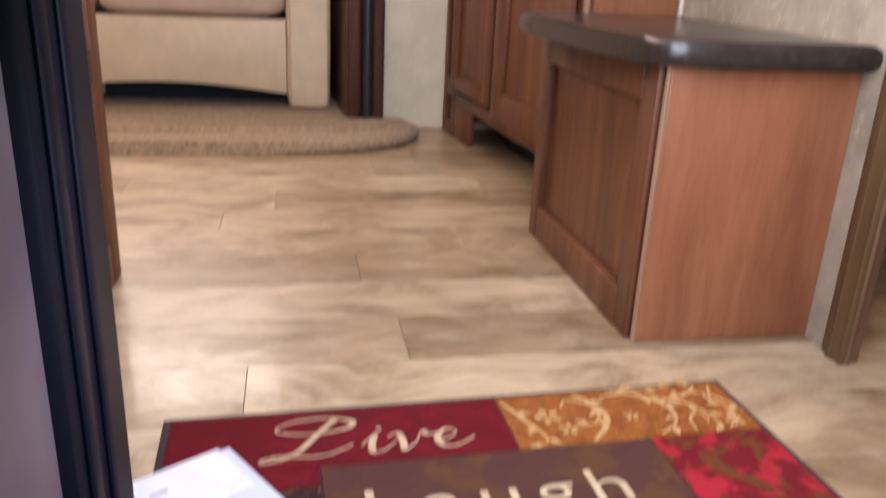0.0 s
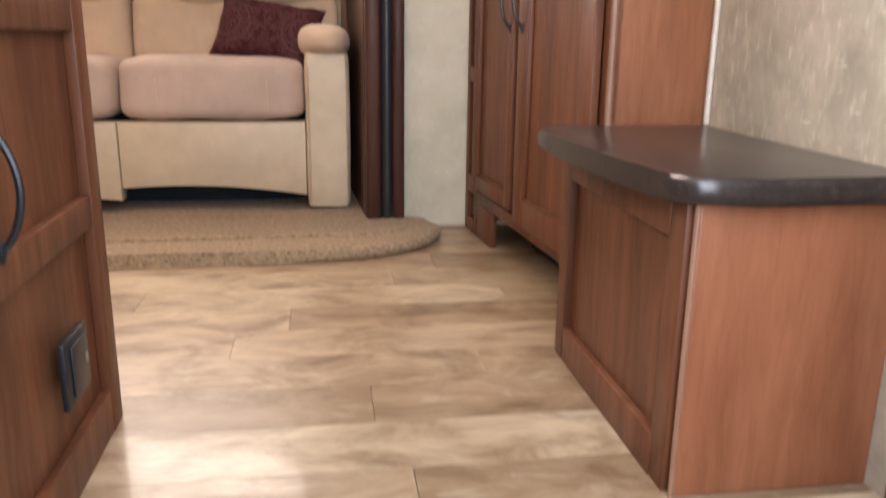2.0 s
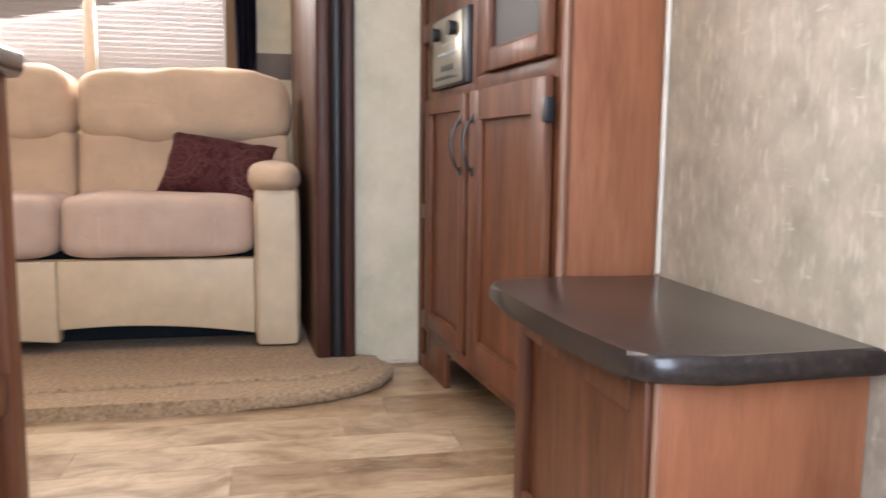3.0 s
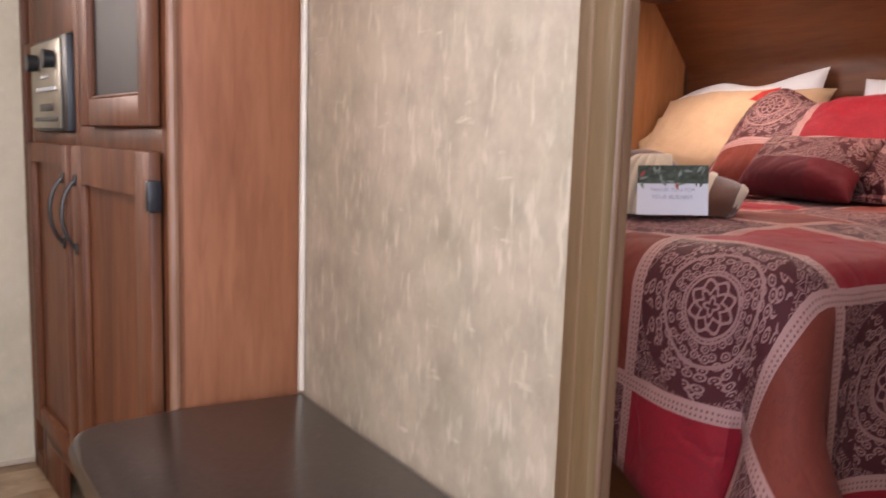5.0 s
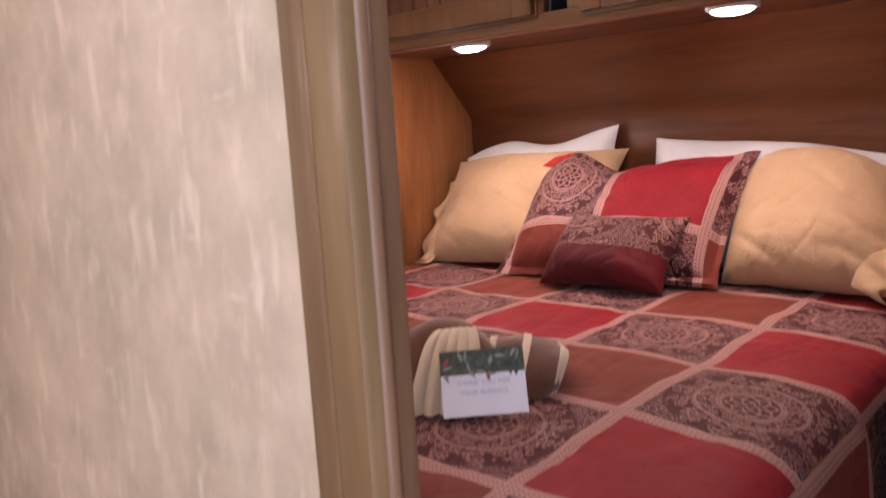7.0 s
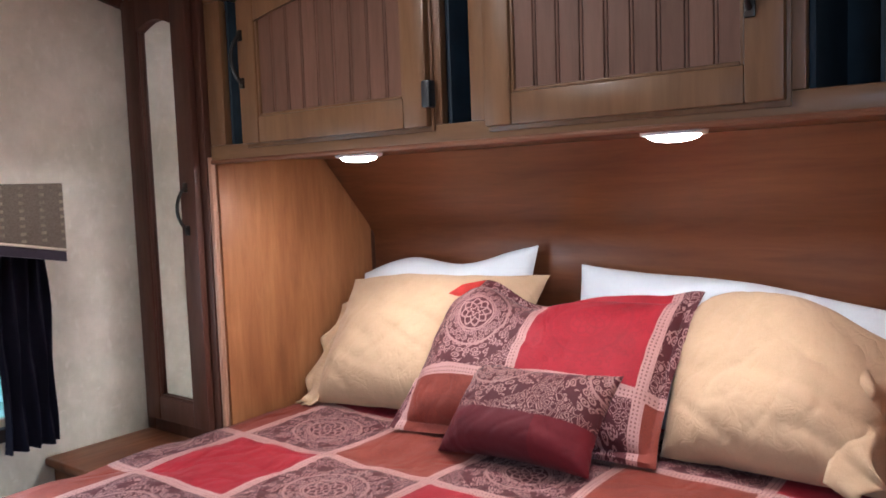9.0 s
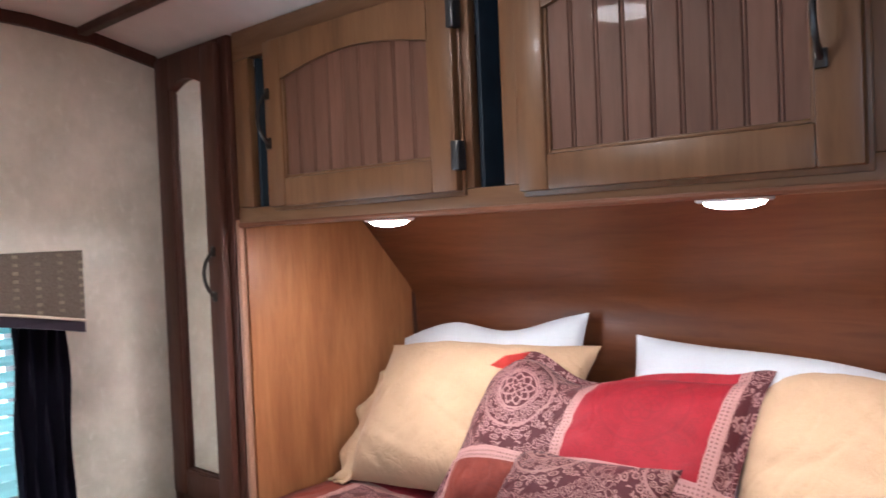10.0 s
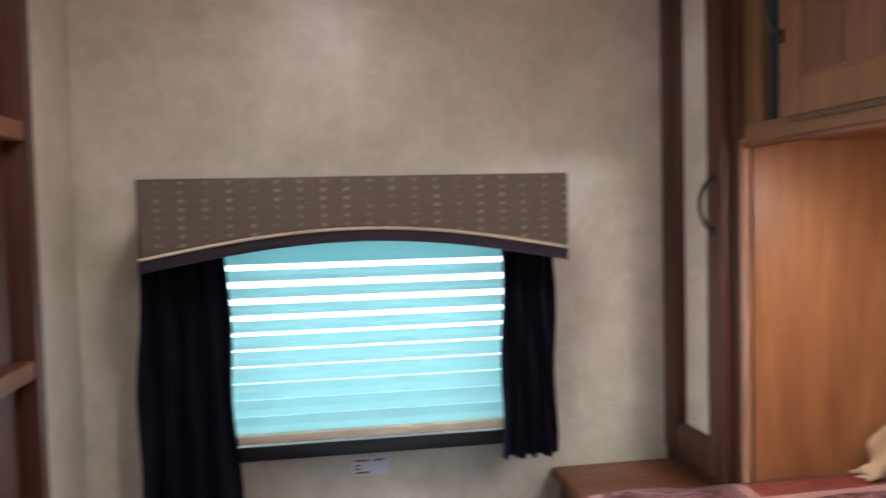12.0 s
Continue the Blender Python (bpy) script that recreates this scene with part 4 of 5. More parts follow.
# headboard: upright, slanting towards the room at its top
headboard = thing("headboard", (3.12, 2.145, 0.4), "dark cherry headboard panel slanting forward at its top", "headboard")
turn = Matrix(((1, 0, 0, 0), (0, 0, 1, 0), (0, 1, 0, 0), (0, 0, 0, 1)))
curve = [(3.12, 1.17), (3.1195, 1.192), (3.117, 1.213), (3.110, 1.233), (3.098, 1.252), (3.082, 1.270)]
part("panel", prism(B(), [(3.14, 0.4), (3.12, 0.4)] + curve + [(2.93, 1.4365), (2.955, 1.4365), (3.14, 1.238)], 1.412, 2.878, m=turn), HEADWOOD, headboard, "dark cherry veneer panel")
for y in (1.4125, 2.8715):
    part("edge_strip", box(B(), 3.108, 3.119, y, y + 0.006, 0.80, 1.228, 0.001), DARKWOOD, headboard)

# overhead cabinet
over = thing("overhead_cabinet", (2.8, 2.146, 1.43), "cherry overhead cabinet with beaded arched doors above the bed", "cabinet")
part("underside", box(B(), 2.57, 2.96, 1.412, 2.878, 1.438, 1.452), CHERRY_H, over)
framework(over, [(2.555, 2.575, 1.412, 2.878, 1.428, 1.466), (2.555, 2.575, 1.412, 2.878, 1.80, 1.866)], STILE_H, 0.003)
framework(over, [(2.556, 2.575, y0, y1, 1.466, 1.80) for y0, y1 in ((1.412, 1.452), (1.548, 1.60), (2.06, 2.115), (2.178, 2.24), (2.82, 2.878))], STILE, 0.003)
part("bottom_bead", tube(B(), [(2.557, 1.414, 1.428), (2.557, 2.876, 1.428)], 0.006, 8), CHERRY_H, over)
# cubby insides painted near-black blue for the shade in them
part("cubby_back", box(B(), 2.80, 2.81, 1.42, 2.87, 1.45, 1.80), RECESS_SHADE, over)
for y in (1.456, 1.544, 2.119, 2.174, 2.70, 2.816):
    part("cubby_side", box(B(), 2.575, 2.80, y - 0.004, y + 0.004, 1.452, 1.80), RECESS_SHADE, over)
cabinet_door(over, space((2.555, 2.200, 1.462), (0, 1, 0), (-1, 0, 0)), 0.535, 0.352, 0.058, 0.028, 9, STILE, BOARD, handle=(0.522, 0.135, 0.105), hinge=((-0.002, 0.06), (-0.002, 0.30)))
cabinet_door(over, space((2.555, 1.572, 1.452), (0, 1, 0), (-1, 0, 0)), 0.50, 0.362, 0.055, 0.028, 9, STILE, BOARD, handle=(0.045, 0.13, 0.105))

# reading lamps below the overhead cabinet
LAMPRIM = plain("white lamp plastic", (0.75, 0.72, 0.7), 0.35)


def puck(x, y):
    t = thing("reading_lamp", (x, y, 1.438), "lit white lamp under the overhead cabinet", "lamp", "lamps over the bed")
    rim = [(0.038 * math.copysign(abs(math.cos(a)) ** 0.7, math.cos(a)), 0.053 * math.copysign(abs(math.sin(a)) ** 0.7, math.sin(a))) for a in (k * math.tau / 32 for k in range(32))]
    part("housing", prism(B(), [(x + a, y + b) for a, b in rim], 1.419, 1.438, 0.004, 2), LAMPRIM, t)
    bm = B()
    bmesh.ops.create_uvsphere(bm, u_segments=32, v_segments=14, radius=1.0, matrix=Matrix.LocRotScale((x, y, 1.4195), None, (0.031, 0.044, 0.011)))
    part("diffuser", bm, LAMP, t, "glowing white diffuser")


puck(2.63, 2.465)
puck(2.63, 1.765)


def dome(x, y, z, label):
    t = thing("ceiling_lamp", (x, y, z), label, "lamp")
    bm = B()
    bmesh.ops.create_cone(bm, cap_ends=True, segments=32, radius1=0.074, radius2=0.078, depth=0.006, matrix=pose(x, y, z - 0.0165))
    part("shade", bm, DOME, t, "lit frosted dome")
    bm = B()
    bmesh.ops.create_cone(bm, cap_ends=True, segments=32, radius1=0.086, radius2=0.092, depth=0.014, matrix=pose(x, y, z - 0.007))
    part("rim", bm, STEEL, t)


dome(1.80, 2.29, CEIL, "round lit ceiling lamp in the bedroom")
# two unseen lamps, added only to brighten the living room
dome(0.30, 2.0, CEIL, "unseen ceiling lamp added to brighten the living room")
dome(-1.0, 2.0, CEIL, "unseen ceiling lamp added to brighten the living room")

# window wall of the bedroom
bw = thing("window_bedroom", (1.85, WALL, 0.82), "bedroom window with a lowered blue-white pleated shade", "window")
bw["kind"] = "structure"
bm = box(B(), 1.50, 1.53, 3.17, WALL + 0.03, 0.80, 1.32, 0.003)
box(bm, 2.17, 2.20, 3.17, WALL + 0.03, 0.80, 1.32, 0.003)
box(bm, 1.53, 2.17, 3.17, WALL + 0.03, 0.80, 0.832, 0.003)
box(bm, 1.53, 2.17, 3.17, WALL + 0.03, 1.29, 1.32, 0.003)
part("window_frame", bm, BLACK, bw)
part("shade_rail", box(B(), 1.56, 2.15, 3.10, 3.13, 0.856, 0.874, 0.003), CREAM, bw, "pale bottom rail of the shade")
pitch, count = 0.0345, 10
for k in range(count):
    lit = (0.03, 0.03, 0.05, 0.08, 0.13, 0.22, 0.31, 0.36, 0.38, 0.34)[k]
    bm = B()
    zc, hh = 0.874 + pitch * k, pitch * (1 - lit)
    cols = [[bm.verts.new((1.56 + 0.59 * i / 8, -0.010 * math.sin(math.pi * f) + 0.003 * f, zc + hh * f)) for f in (0, 0.25, 0.5, 0.75, 1)] for i in range(9)]
    for q, s in zip(cols, cols[1:]):
        for f in range(4):
            bm.faces.new((q[f], s[f], s[f + 1], q[f + 1]))
    bmesh.ops.solidify(bm, geom=list(bm.faces), thickness=0.0008)
    moved(bm, at((0, 3.12, 0)))
    part("blind_slat", bm, BLIND, bw)
part("head_slat", box(B(), 1.555, 2.155, 3.112, 3.12, 0.874 + pitch * count, 1.29, 0.002), BLIND, bw, "pale blue top band of the shade")
for x in (1.64, 2.07):
    part("ladder_cord", tube(B(), [(x, 3.125, 0.87), (x, 3.125, 1.28)], 0.0008, 5), BLIND_WHITE, bw)
setting("backdrop_bedroom_window", box(B(), 1.2, 2.5, 3.55, 3.56, 0.4, 1.7), DAY, "bright daylight outside the bedroom window", "backdrop")

# cornice box above it
val = thing("window_valance", (1.83, WALL, 1.22), "brown padded window valance with dotted cloth and dark scalloped edge", "valance")
DOTTED, _nt, _p = material("dotted taupe cloth", 0.9, spec=0.2)
_v = coords(_nt, shift=False)
_sep = _nt.nodes.new("ShaderNodeSeparateXYZ")
_nt.links.new(_v, _sep.inputs[0])
_du = calc(_nt, "ABSOLUTE", calc(_nt, "SUBTRACT", calc(_nt, "FRACT", calc(_nt, "MULTIPLY", _sep.outputs[0], 23.5)), 0.5))
_dv = calc(_nt, "ABSOLUTE", calc(_nt, "SUBTRACT", calc(_nt, "FRACT", calc(_nt, "MULTIPLY", _sep.outputs[2], 62.0)), 0.5))
_dot = calc(_nt, "MULTIPLY", calc(_nt, "LESS_THAN", _du, 0.12), calc(_nt, "LESS_THAN", _dv, 0.2))
_fade = calc(_nt, "MULTIPLY", _dot, ramp(_nt, fractal(_nt, _v, 30, 2), (0.35, (0.1, 0.1, 0.1)), (0.6, (0.8, 0.8, 0.8))))
_cl = ramp(_nt, fractal(_nt, _v, 420, 2), (0.3, (0.105, 0.085, 0.068)), (0.7, (0.16, 0.132, 0.108)))
_nt.links.new(mix(_nt, _fade, _cl, (0.28, 0.235, 0.18)), _p.inputs["Base Color"])
bump(_nt, _p, fractal(_nt, _v, 420, 2), 0.3, 0.001)
swap = Matrix(((1, 0, 0, 0), (0, 0, 1, 0), (0, 1, 0, 0), (0, 0, 0, 1)))
n = 20
arc = [(1.432 + 0.808 * k / n, 1.242 + 0.048 * math.sin(math.pi * k / n)) for k in range(n + 1)]
part("front", prism(B(), arc + [(2.24, 1.387), (1.432, 1.387)], 2.975, 3.0, 0.006, 3, swap), DOTTED, val)
for x0, x1 in ((1.434, 1.45), (2.222, 2.238)):
    part("side", box(B(), x0, x1, 3.0, WALL, 1.235, 1.385, 0.003), DOTTED, val)
part("top", box(B(), 1.45, 2.222, 3.0, WALL, 1.37, 1.385), DOTTED, val)
low = [(x, z - 0.026) for x, z in arc]
part("edge_band", prism(B(), low + arc[::-1], 2.979, 2.996, 0.003, 2, swap), BAND, val, "dark plum edge band")
part("piping", tube(B(), [(x, 2.976, z - 0.001) for x, z in arc], 0.003, 6), CREAM, val, "cream piping")
curtain("curtain", 1.412, 1.575, 3.09, 0.74, 1.24, 4, 0.035, CURTAIN, "dark navy curtain tied at the window's side", 0.03)
curtain("curtain", 2.125, 2.235, 3.09, 0.80, 1.24, 4, 0.035, CURTAIN, "dark navy curtain tied at the window's side", 0.01)

# small notice below the window
note = thing("notice_card", (1.845, WALL, 0.75), "small white printed notice on the wall below the window", "notice")
part("card", box(B(), 1.815, 1.895, WALL - 0.002, WALL, 0.737, 0.778), PAPER, note)
RED_INK = plain("red print", (0.4, 0.06, 0.06), 0.7, relief=0.0)
for z, x0, x1 in ((0.771, 1.82, 1.85), (0.771, 1.862, 1.885), (0.760, 1.82, 1.832), (0.752, 1.82, 1.832), (0.744, 1.82, 1.85)):
    part("print_bar", box(B(), x0, x1, WALL - 0.003, WALL - 0.002, z - 0.002, z + 0.002), RED_INK, note)

# wooden shelf unit on the partition, bedroom side
sh = thing("wall_shelf", (1.30, 2.5, 0.3), "dark brown wooden shelf unit on the partition", "shelf")
for y0, y1 in ((2.80, 2.83), (2.20, 2.23)):
    part("upright", box(B(), 1.262, 1.315, y0, y1, 0.0, 1.92, 0.003), DARKWOOD, sh)
part("back", box(B(), 1.262, 1.282, 2.23, 2.80, 0.0, 1.92), DARKWOOD, sh)
for z in (0.3, 0.72, 1.07, 1.44, 1.85):
    part("shelf", box(B(), 1.282, 1.31, 2.23, 2.80, z, z + 0.03, 0.003), CHERRY_H, sh)

# bed: platform, mattress, patchwork bedspread
bed = thing("bed", (2.3, 2.146, 0), "bed on a dark wooden platform between the wardrobes", "bed")
part("platform", box(B(), 1.70, 3.10, 1.49, 2.86, 0.0, 0.46), HEADWOOD, bed)
part("mattress", block(1.66, 3.10, 1.47, 2.868, 0.46, 0.768, 16, 10), WHITELINEN, bed)

bm = B()
lay = bm.loops.layers.uv.new("UVMap")
X0, Y0, Y1, TOP, RAD, DROP, STEP = 1.67, 1.475, 2.872, 0.79, 0.075, 0.60, 0.0225
xs = np.arange(X0 - DROP, 3.10, STEP)
ys = np.arange(Y0 - DROP, Y1 + 0.001, STEP)
verts = {}
for i, u in enumerate(xs):
    for j, v in enumerate(ys):
        px, py = max(u, X0), max(v, Y0)
        d = math.hypot(px - u, py - v)
        q = Vector((u * 4.1, v * 4.1, 3.0))
        rum = noise.noise(q) * 0.009 + noise.noise(q * 2.7) * 0.005 + noise.noise(Vector((u * 5 + v * 14, v * 3 - u * 9, 1.0))) * 0.002 - max(0.0, 0.12 - abs(noise.noise(Vector((u * 2.2 + v * 3.0, v * 1.1 - u * 1.7, 9.0))))) * 0.05
        if d < 1e-6:
            edge = min(u - X0, v - Y0, 0.25) / 0.25
            co = Vector((u, v, TOP + rum * 0.9 - 0.012 * (1 - max(0, edge)) ** 2))
        else:
            ox, oy = (u - px) / d, (v - py) / d
            arcl = RAD * math.pi / 2
            if d < arcl:
                a = d / RAD
                out, down = RAD * math.sin(a), RAD * (1 - math.cos(a))
            else:
                out, down = RAD, RAD + (d - arcl)
            along = (u * 1.0 + v) if abs(ox) > 0.1 and abs(oy) > 0.1 else (v if abs(ox) > abs(oy) else u)
            fold = max(0.0, down - 0.05)
            out += fold * (0.10 + 0.11 * math.sin(along * 17 + 0.6 * math.sin(along * 5)))
            out += fold * 0.5 * (2 * ox * oy) ** 2
            if v < Y0 and u > 2.24:
                out = min(out, 0.06)
            co = Vector((px + ox * out, py + oy * out, TOP - 0.012 - down + rum * 0.5))
        verts[i, j] = bm.verts.new(co)
hem = 0.405
for i in range(len(xs) - 1):
    for j in range(len(ys) - 1):
        u, v = xs[i] + STEP / 2, ys[j] + STEP / 2
        if math.hypot(min(0, u - X0), min(0, v - Y0)) > hem:
            continue
        ids = [(i, j), (i + 1, j), (i + 1, j + 1), (i, j + 1)]
        f = bm.faces.new([verts[k] for k in ids])
        for loop, (a, b) in zip(f.loops, ids):
            loop[lay].uv = (xs[a] - 1.69, ys[b] - 1.388)
bmesh.ops.delete(bm, geom=[v for v in bm.verts if not v.link_faces], context="VERTS")
spread = part("bedspread", bm, QUILT)
thick = spread.modifiers.new("thickness", "SOLIDIFY")
thick.thickness, thick.offset = 0.006, -1
tagged(spread, "red and maroon patchwork damask bedspread over the bed", "bedspread")


def soft_pillow(name, corners, t, mat, label, seed=0, wrinkle=0.006, uv=(0, 0), top=None, flange=0.0, slack=0.05, category="pillow"):
    """A stuffed pillow between four corners (lower left, lower right, upper right, upper left, seen from the foot of the bed)."""
    a, b, c, d = (Vector(q) for q in corners)
    wide, tall = ((b - a).length + (c - d).length) / 2, ((d - a).length + (c - b).length) / 2
    out = (b - a).cross(d - a).normalized()
    nu, nv = 72, 52
    bm = B()
    lay = bm.loops.layers.uv.new("UVMap")
    grid = {}
    for side in (1, -1):
        for i in range(nu + 1):
            for j in range(nv + 1):
                if side < 0 and (i in (0, nu) or j in (0, nv)):
                    grid[side, i, j] = grid[1, i, j]
                    continue
                u, v = i / nu, j / nv
                p, q = 2 * u - 1, 2 * v - 1
                # the sides draw in between the corners
                uu = 0.5 + p / 2 * (1 - slack * (1 - q * q) * abs(p) ** 3)
                vv = 0.5 + q / 2 * (1 - slack * (1 - p * p) * abs(q) ** 3)
                base = a * (1 - uu) * (1 - vv) + b * uu * (1 - vv) + c * uu * vv + d * (1 - uu) * vv
                pf, qf = min(1.0, abs(p) / (1 - flange)), min(1.0, abs(q) / (1 - flange * wide / tall))
                fat = ((1 - pf ** 2.6) * (1 - qf ** 2.6)) ** 0.55 * (1.12 - 0.3 * v)
                k = Vector((u * wide * 6 + seed * 3.1, side * 2.0, v * tall * 6))
                ray = abs(noise.noise(Vector((k.x * 0.8 + k.z * 1.5, seed, k.z * 0.6 - k.x * 0.5)) * 1.2))
                ray2 = abs(noise.noise(Vector((k.x * 1.9 - k.z * 1.1, seed + 5, k.z * 1.2)) * 1.3))
                wr = noise.noise(k * 0.6) * wrinkle * 1.8 + noise.noise(k * 2.3) * wrinkle * 0.5 - max(0.0, 0.30 - ray) * wrinkle * 1.8 - max(0.0, 0.12 - ray2) * wrinkle * 2.4
                edge = max(abs(p), abs(q)) ** 8
                base += out * (side * t * (0.62 if side > 0 else 0.38) * fat + wr * (0.4 + fat) * side + edge * noise.noise(k * 1.7) * wrinkle * 1.8)
                base.z += (top(u) if top else 0.0) * v ** 1.5
                base.z = max(base.z, 0.793 + 0.004 * (side > 0))
                grid[side, i, j] = bm.verts.new(base)
    for side in (1, -1):
        for i in range(nu):
            for j in range(nv):
                ids = [(i, j), (i + 1, j), (i + 1, j + 1), (i, j + 1)]
                f = bm.faces.new([grid[side, m, n] for m, n in (ids if side > 0 else ids[::-1])])
                for loop, (m, n) in zip(f.loops, ids if side > 0 else ids[::-1]):
                    loop[lay].uv = (m / nu * wide + uv[0], n / nv * tall + uv[1])
    return tagged(part(name, bm, mat), label, category)


def hump(*peaks):
    """A rise of an edge: sum of smooth bumps (place, width, height)."""
    return lambda u: sum(h * math.exp(-((u - at_u) / w) ** 2) for at_u, w, h in peaks)


def case_flap(owner, pts, depth, seed, label):
    """The loose open end of a pillowcase: a crumpled cloth along a line, hanging by a depth vector."""
    bm = B()
    rows = []
    n = 44
    for k in range(n + 1):
        f = k / n * (len(pts) - 1)
        i = min(int(f), len(pts) - 2)
        base = Vector(pts[i]).lerp(Vector(pts[i + 1]), f - i)
        row = []
        for c in range(11):
            g = c / 10
            q = Vector((k / n * 3.4, g * 1.2, seed))
            fold = math.sin(k / n * 23 + seed + 2.5 * noise.noise(q)) * 0.012 * g + noise.noise(q * 2.2) * 0.016 * g
            co = base + Vector(depth) * g * (0.85 + 0.4 * noise.noise(Vector((k / n * 5, seed, 1)))) + Vector((-1, 0.15, 0.3)) * fold
            co.z = max(co.z, 0.798)
            row.append(bm.verts.new(co))
        rows.append(row)
    for q, w in zip(rows, rows[1:]):
        for c in range(10):
            bm.faces.new((q[c], q[c + 1], w[c + 1], w[c]))
    flap = part("pillowcase_flap", bm, TANLINEN, owner, label)
    flap.modifiers.new("thickness", "SOLIDIFY").thickness = 0.003


soft_pillow("pillow", ((2.99, 2.845, 0.80), (3.0, 2.30, 0.80), (3.085, 2.292, 1.195), (3.045, 2.85, 1.10)), 0.13, WHITELINEN, "white cotton pillow standing against the headboard", 1, 0.006, top=hump((0.28, 0.22, 0.035), (0.62, 0.18, -0.012)), slack=0.04)
soft_pillow("pillow", ((3.0, 2.18, 0.80), (2.98, 1.47, 0.80), (3.055, 1.46, 1.075), (3.085, 2.172, 1.150)), 0.13, WHITELINEN, "white cotton pillow standing against the headboard", 2, 0.006, top=hump((0.55, 0.3, 0.022)), slack=0.03)
tan_one = soft_pillow("pillow", ((2.775, 2.80, 0.80), (2.835, 2.27, 0.80), (3.06, 2.245, 1.125), (2.985, 2.835, 1.095)), 0.17, TANLINEN, "tan cotton pillow leaning on a white one", 3, 0.008, top=hump((0.3, 0.25, 0.016)), slack=0.05)
case_flap(tan_one, [(2.975, 2.80, 1.06), (2.90, 2.815, 0.97), (2.80, 2.80, 0.84), (2.76, 2.77, 0.81)], (-0.03, 0.055, -0.045), 2.0, "loose open end of the tan case")
tan_two = soft_pillow("pillow", ((2.835, 1.885, 0.80), (2.825, 1.47, 0.80), (3.0, 1.465, 1.03), (3.045, 1.90, 1.09)), 0.17, TANLINEN, "creased tan cotton pillow leaning on a white one", 4, 0.011, top=hump((0.35, 0.22, 0.035), (0.62, 0.2, 0.04)), slack=0.03)
case_flap(tan_two, [(2.93, 1.60, 1.03), (2.86, 1.575, 0.95), (2.80, 1.56, 0.88), (2.775, 1.57, 0.83)], (-0.035, -0.085, -0.03), 7.0, "loose crumpled open end of the tan case")
soft_pillow("pillow_sham", ((2.70, 2.475, 0.80), (2.765, 1.86, 0.80), (3.005, 1.845, 1.105), (2.93, 2.475, 1.08)), 0.17, QUILT, "red and maroon damask pillow sham with a flat flange", 5, 0.008, (0.248, 0.425), hump((0.2, 0.12, 0.045), (0.42, 0.12, -0.02), (0.97, 0.06, 0.012)), 0.075, 0.05)
# turned-back flange showing its red lining
bm = prism(B(), [(0, 0), (0.085, 0.024), (0.12, 0.050), (0.055, 0.046), (0.012, 0.026)], 0, 0.003, 0.001, 1, space((2.914, 2.462, 1.058), (0.11, -1, 0.12), (-1, -0.1, 0.3)) @ Matrix(((1, 0, 0, 0), (0, 0, 1, 0), (0, 1, 0, 0), (0, 0, 0, 1))))
part("flange_lining", bm, FLANGE, bpy.data.objects["pillow_sham"], "bright red turned-back lining")
soft_pillow("pillow", ((2.64, 2.29, 0.80), (2.655, 1.945, 0.80), (2.80, 1.935, 0.962), (2.775, 2.265, 0.965)), 0.14, SCATTER, "small maroon damask scatter cushion", 6, 0.006, (0.05, 0.465), hump((0.5, 0.3, -0.006)), 0.0, 0.09)

# rolled towels and thank-you card on the bed
tw = thing("towel_roll", (1.95, 1.85, 0.80), "folded brown and cream bath towels on the bed", "towel")


tw_e, tw_d = Vector((0.63, -0.776, 0)), Vector((0.776, 0.63, 0))


def on_bed(e, d, z):
    p = Vector((1.785, 1.852, 0.790)) + tw_e * e + tw_d * d
    return p + Vector((0, 0, z))


def cloth_sheet(fn, nu, nv, mat, label, thick=0.006, rough=0.003):
    """A towel as a bent sheet; fn gives a place for u, v in 0..1."""
    bm = B()
    grid = []
    for i in range(nu + 1):
        row = []
        for j in range(nv + 1):
            p = on_bed(*fn(i / nu, j / nv))
            row.append(bm.verts.new(p + Vector((1, 1, 1)) * noise.noise(p * 28) * rough))
        grid.append(row)
    for q, s in zip(grid, grid[1:]):
        for j in range(nv):
            bm.faces.new((q[j], q[j + 1], s[j + 1], s[j]))
    bmesh.ops.recalc_face_normals(bm, faces=list(bm.faces))
    bmesh.ops.solidify(bm, geom=list(bm.faces), thickness=thick)
    return part("towel", bm, mat, tw, label)


def lobe(u, v, grow=0.0):
    """The folded towel: a hump that falls and rounds off towards one end."""
    e = -0.075 + 0.245 * u
    end = math.sqrt(max(0.0, 1 - max(0.0, (u - 0.86) / 0.16) ** 2))
    r = (0.098 - 0.028 * u ** 1.5 + grow) * (0.45 + 0.55 * end)
    a = math.pi * (1.02 * v - 0.01)
    fold = 1 + 0.05 * math.sin(u * 17 + v * 4) * math.sin(a)
    return e + 0.03 * math.sin(a) * u, 0.112 + 0.05 * u + 0.085 * (0.5 + 0.5 * end) * math.cos(a), max(0.004, r * math.sin(a) * fold)


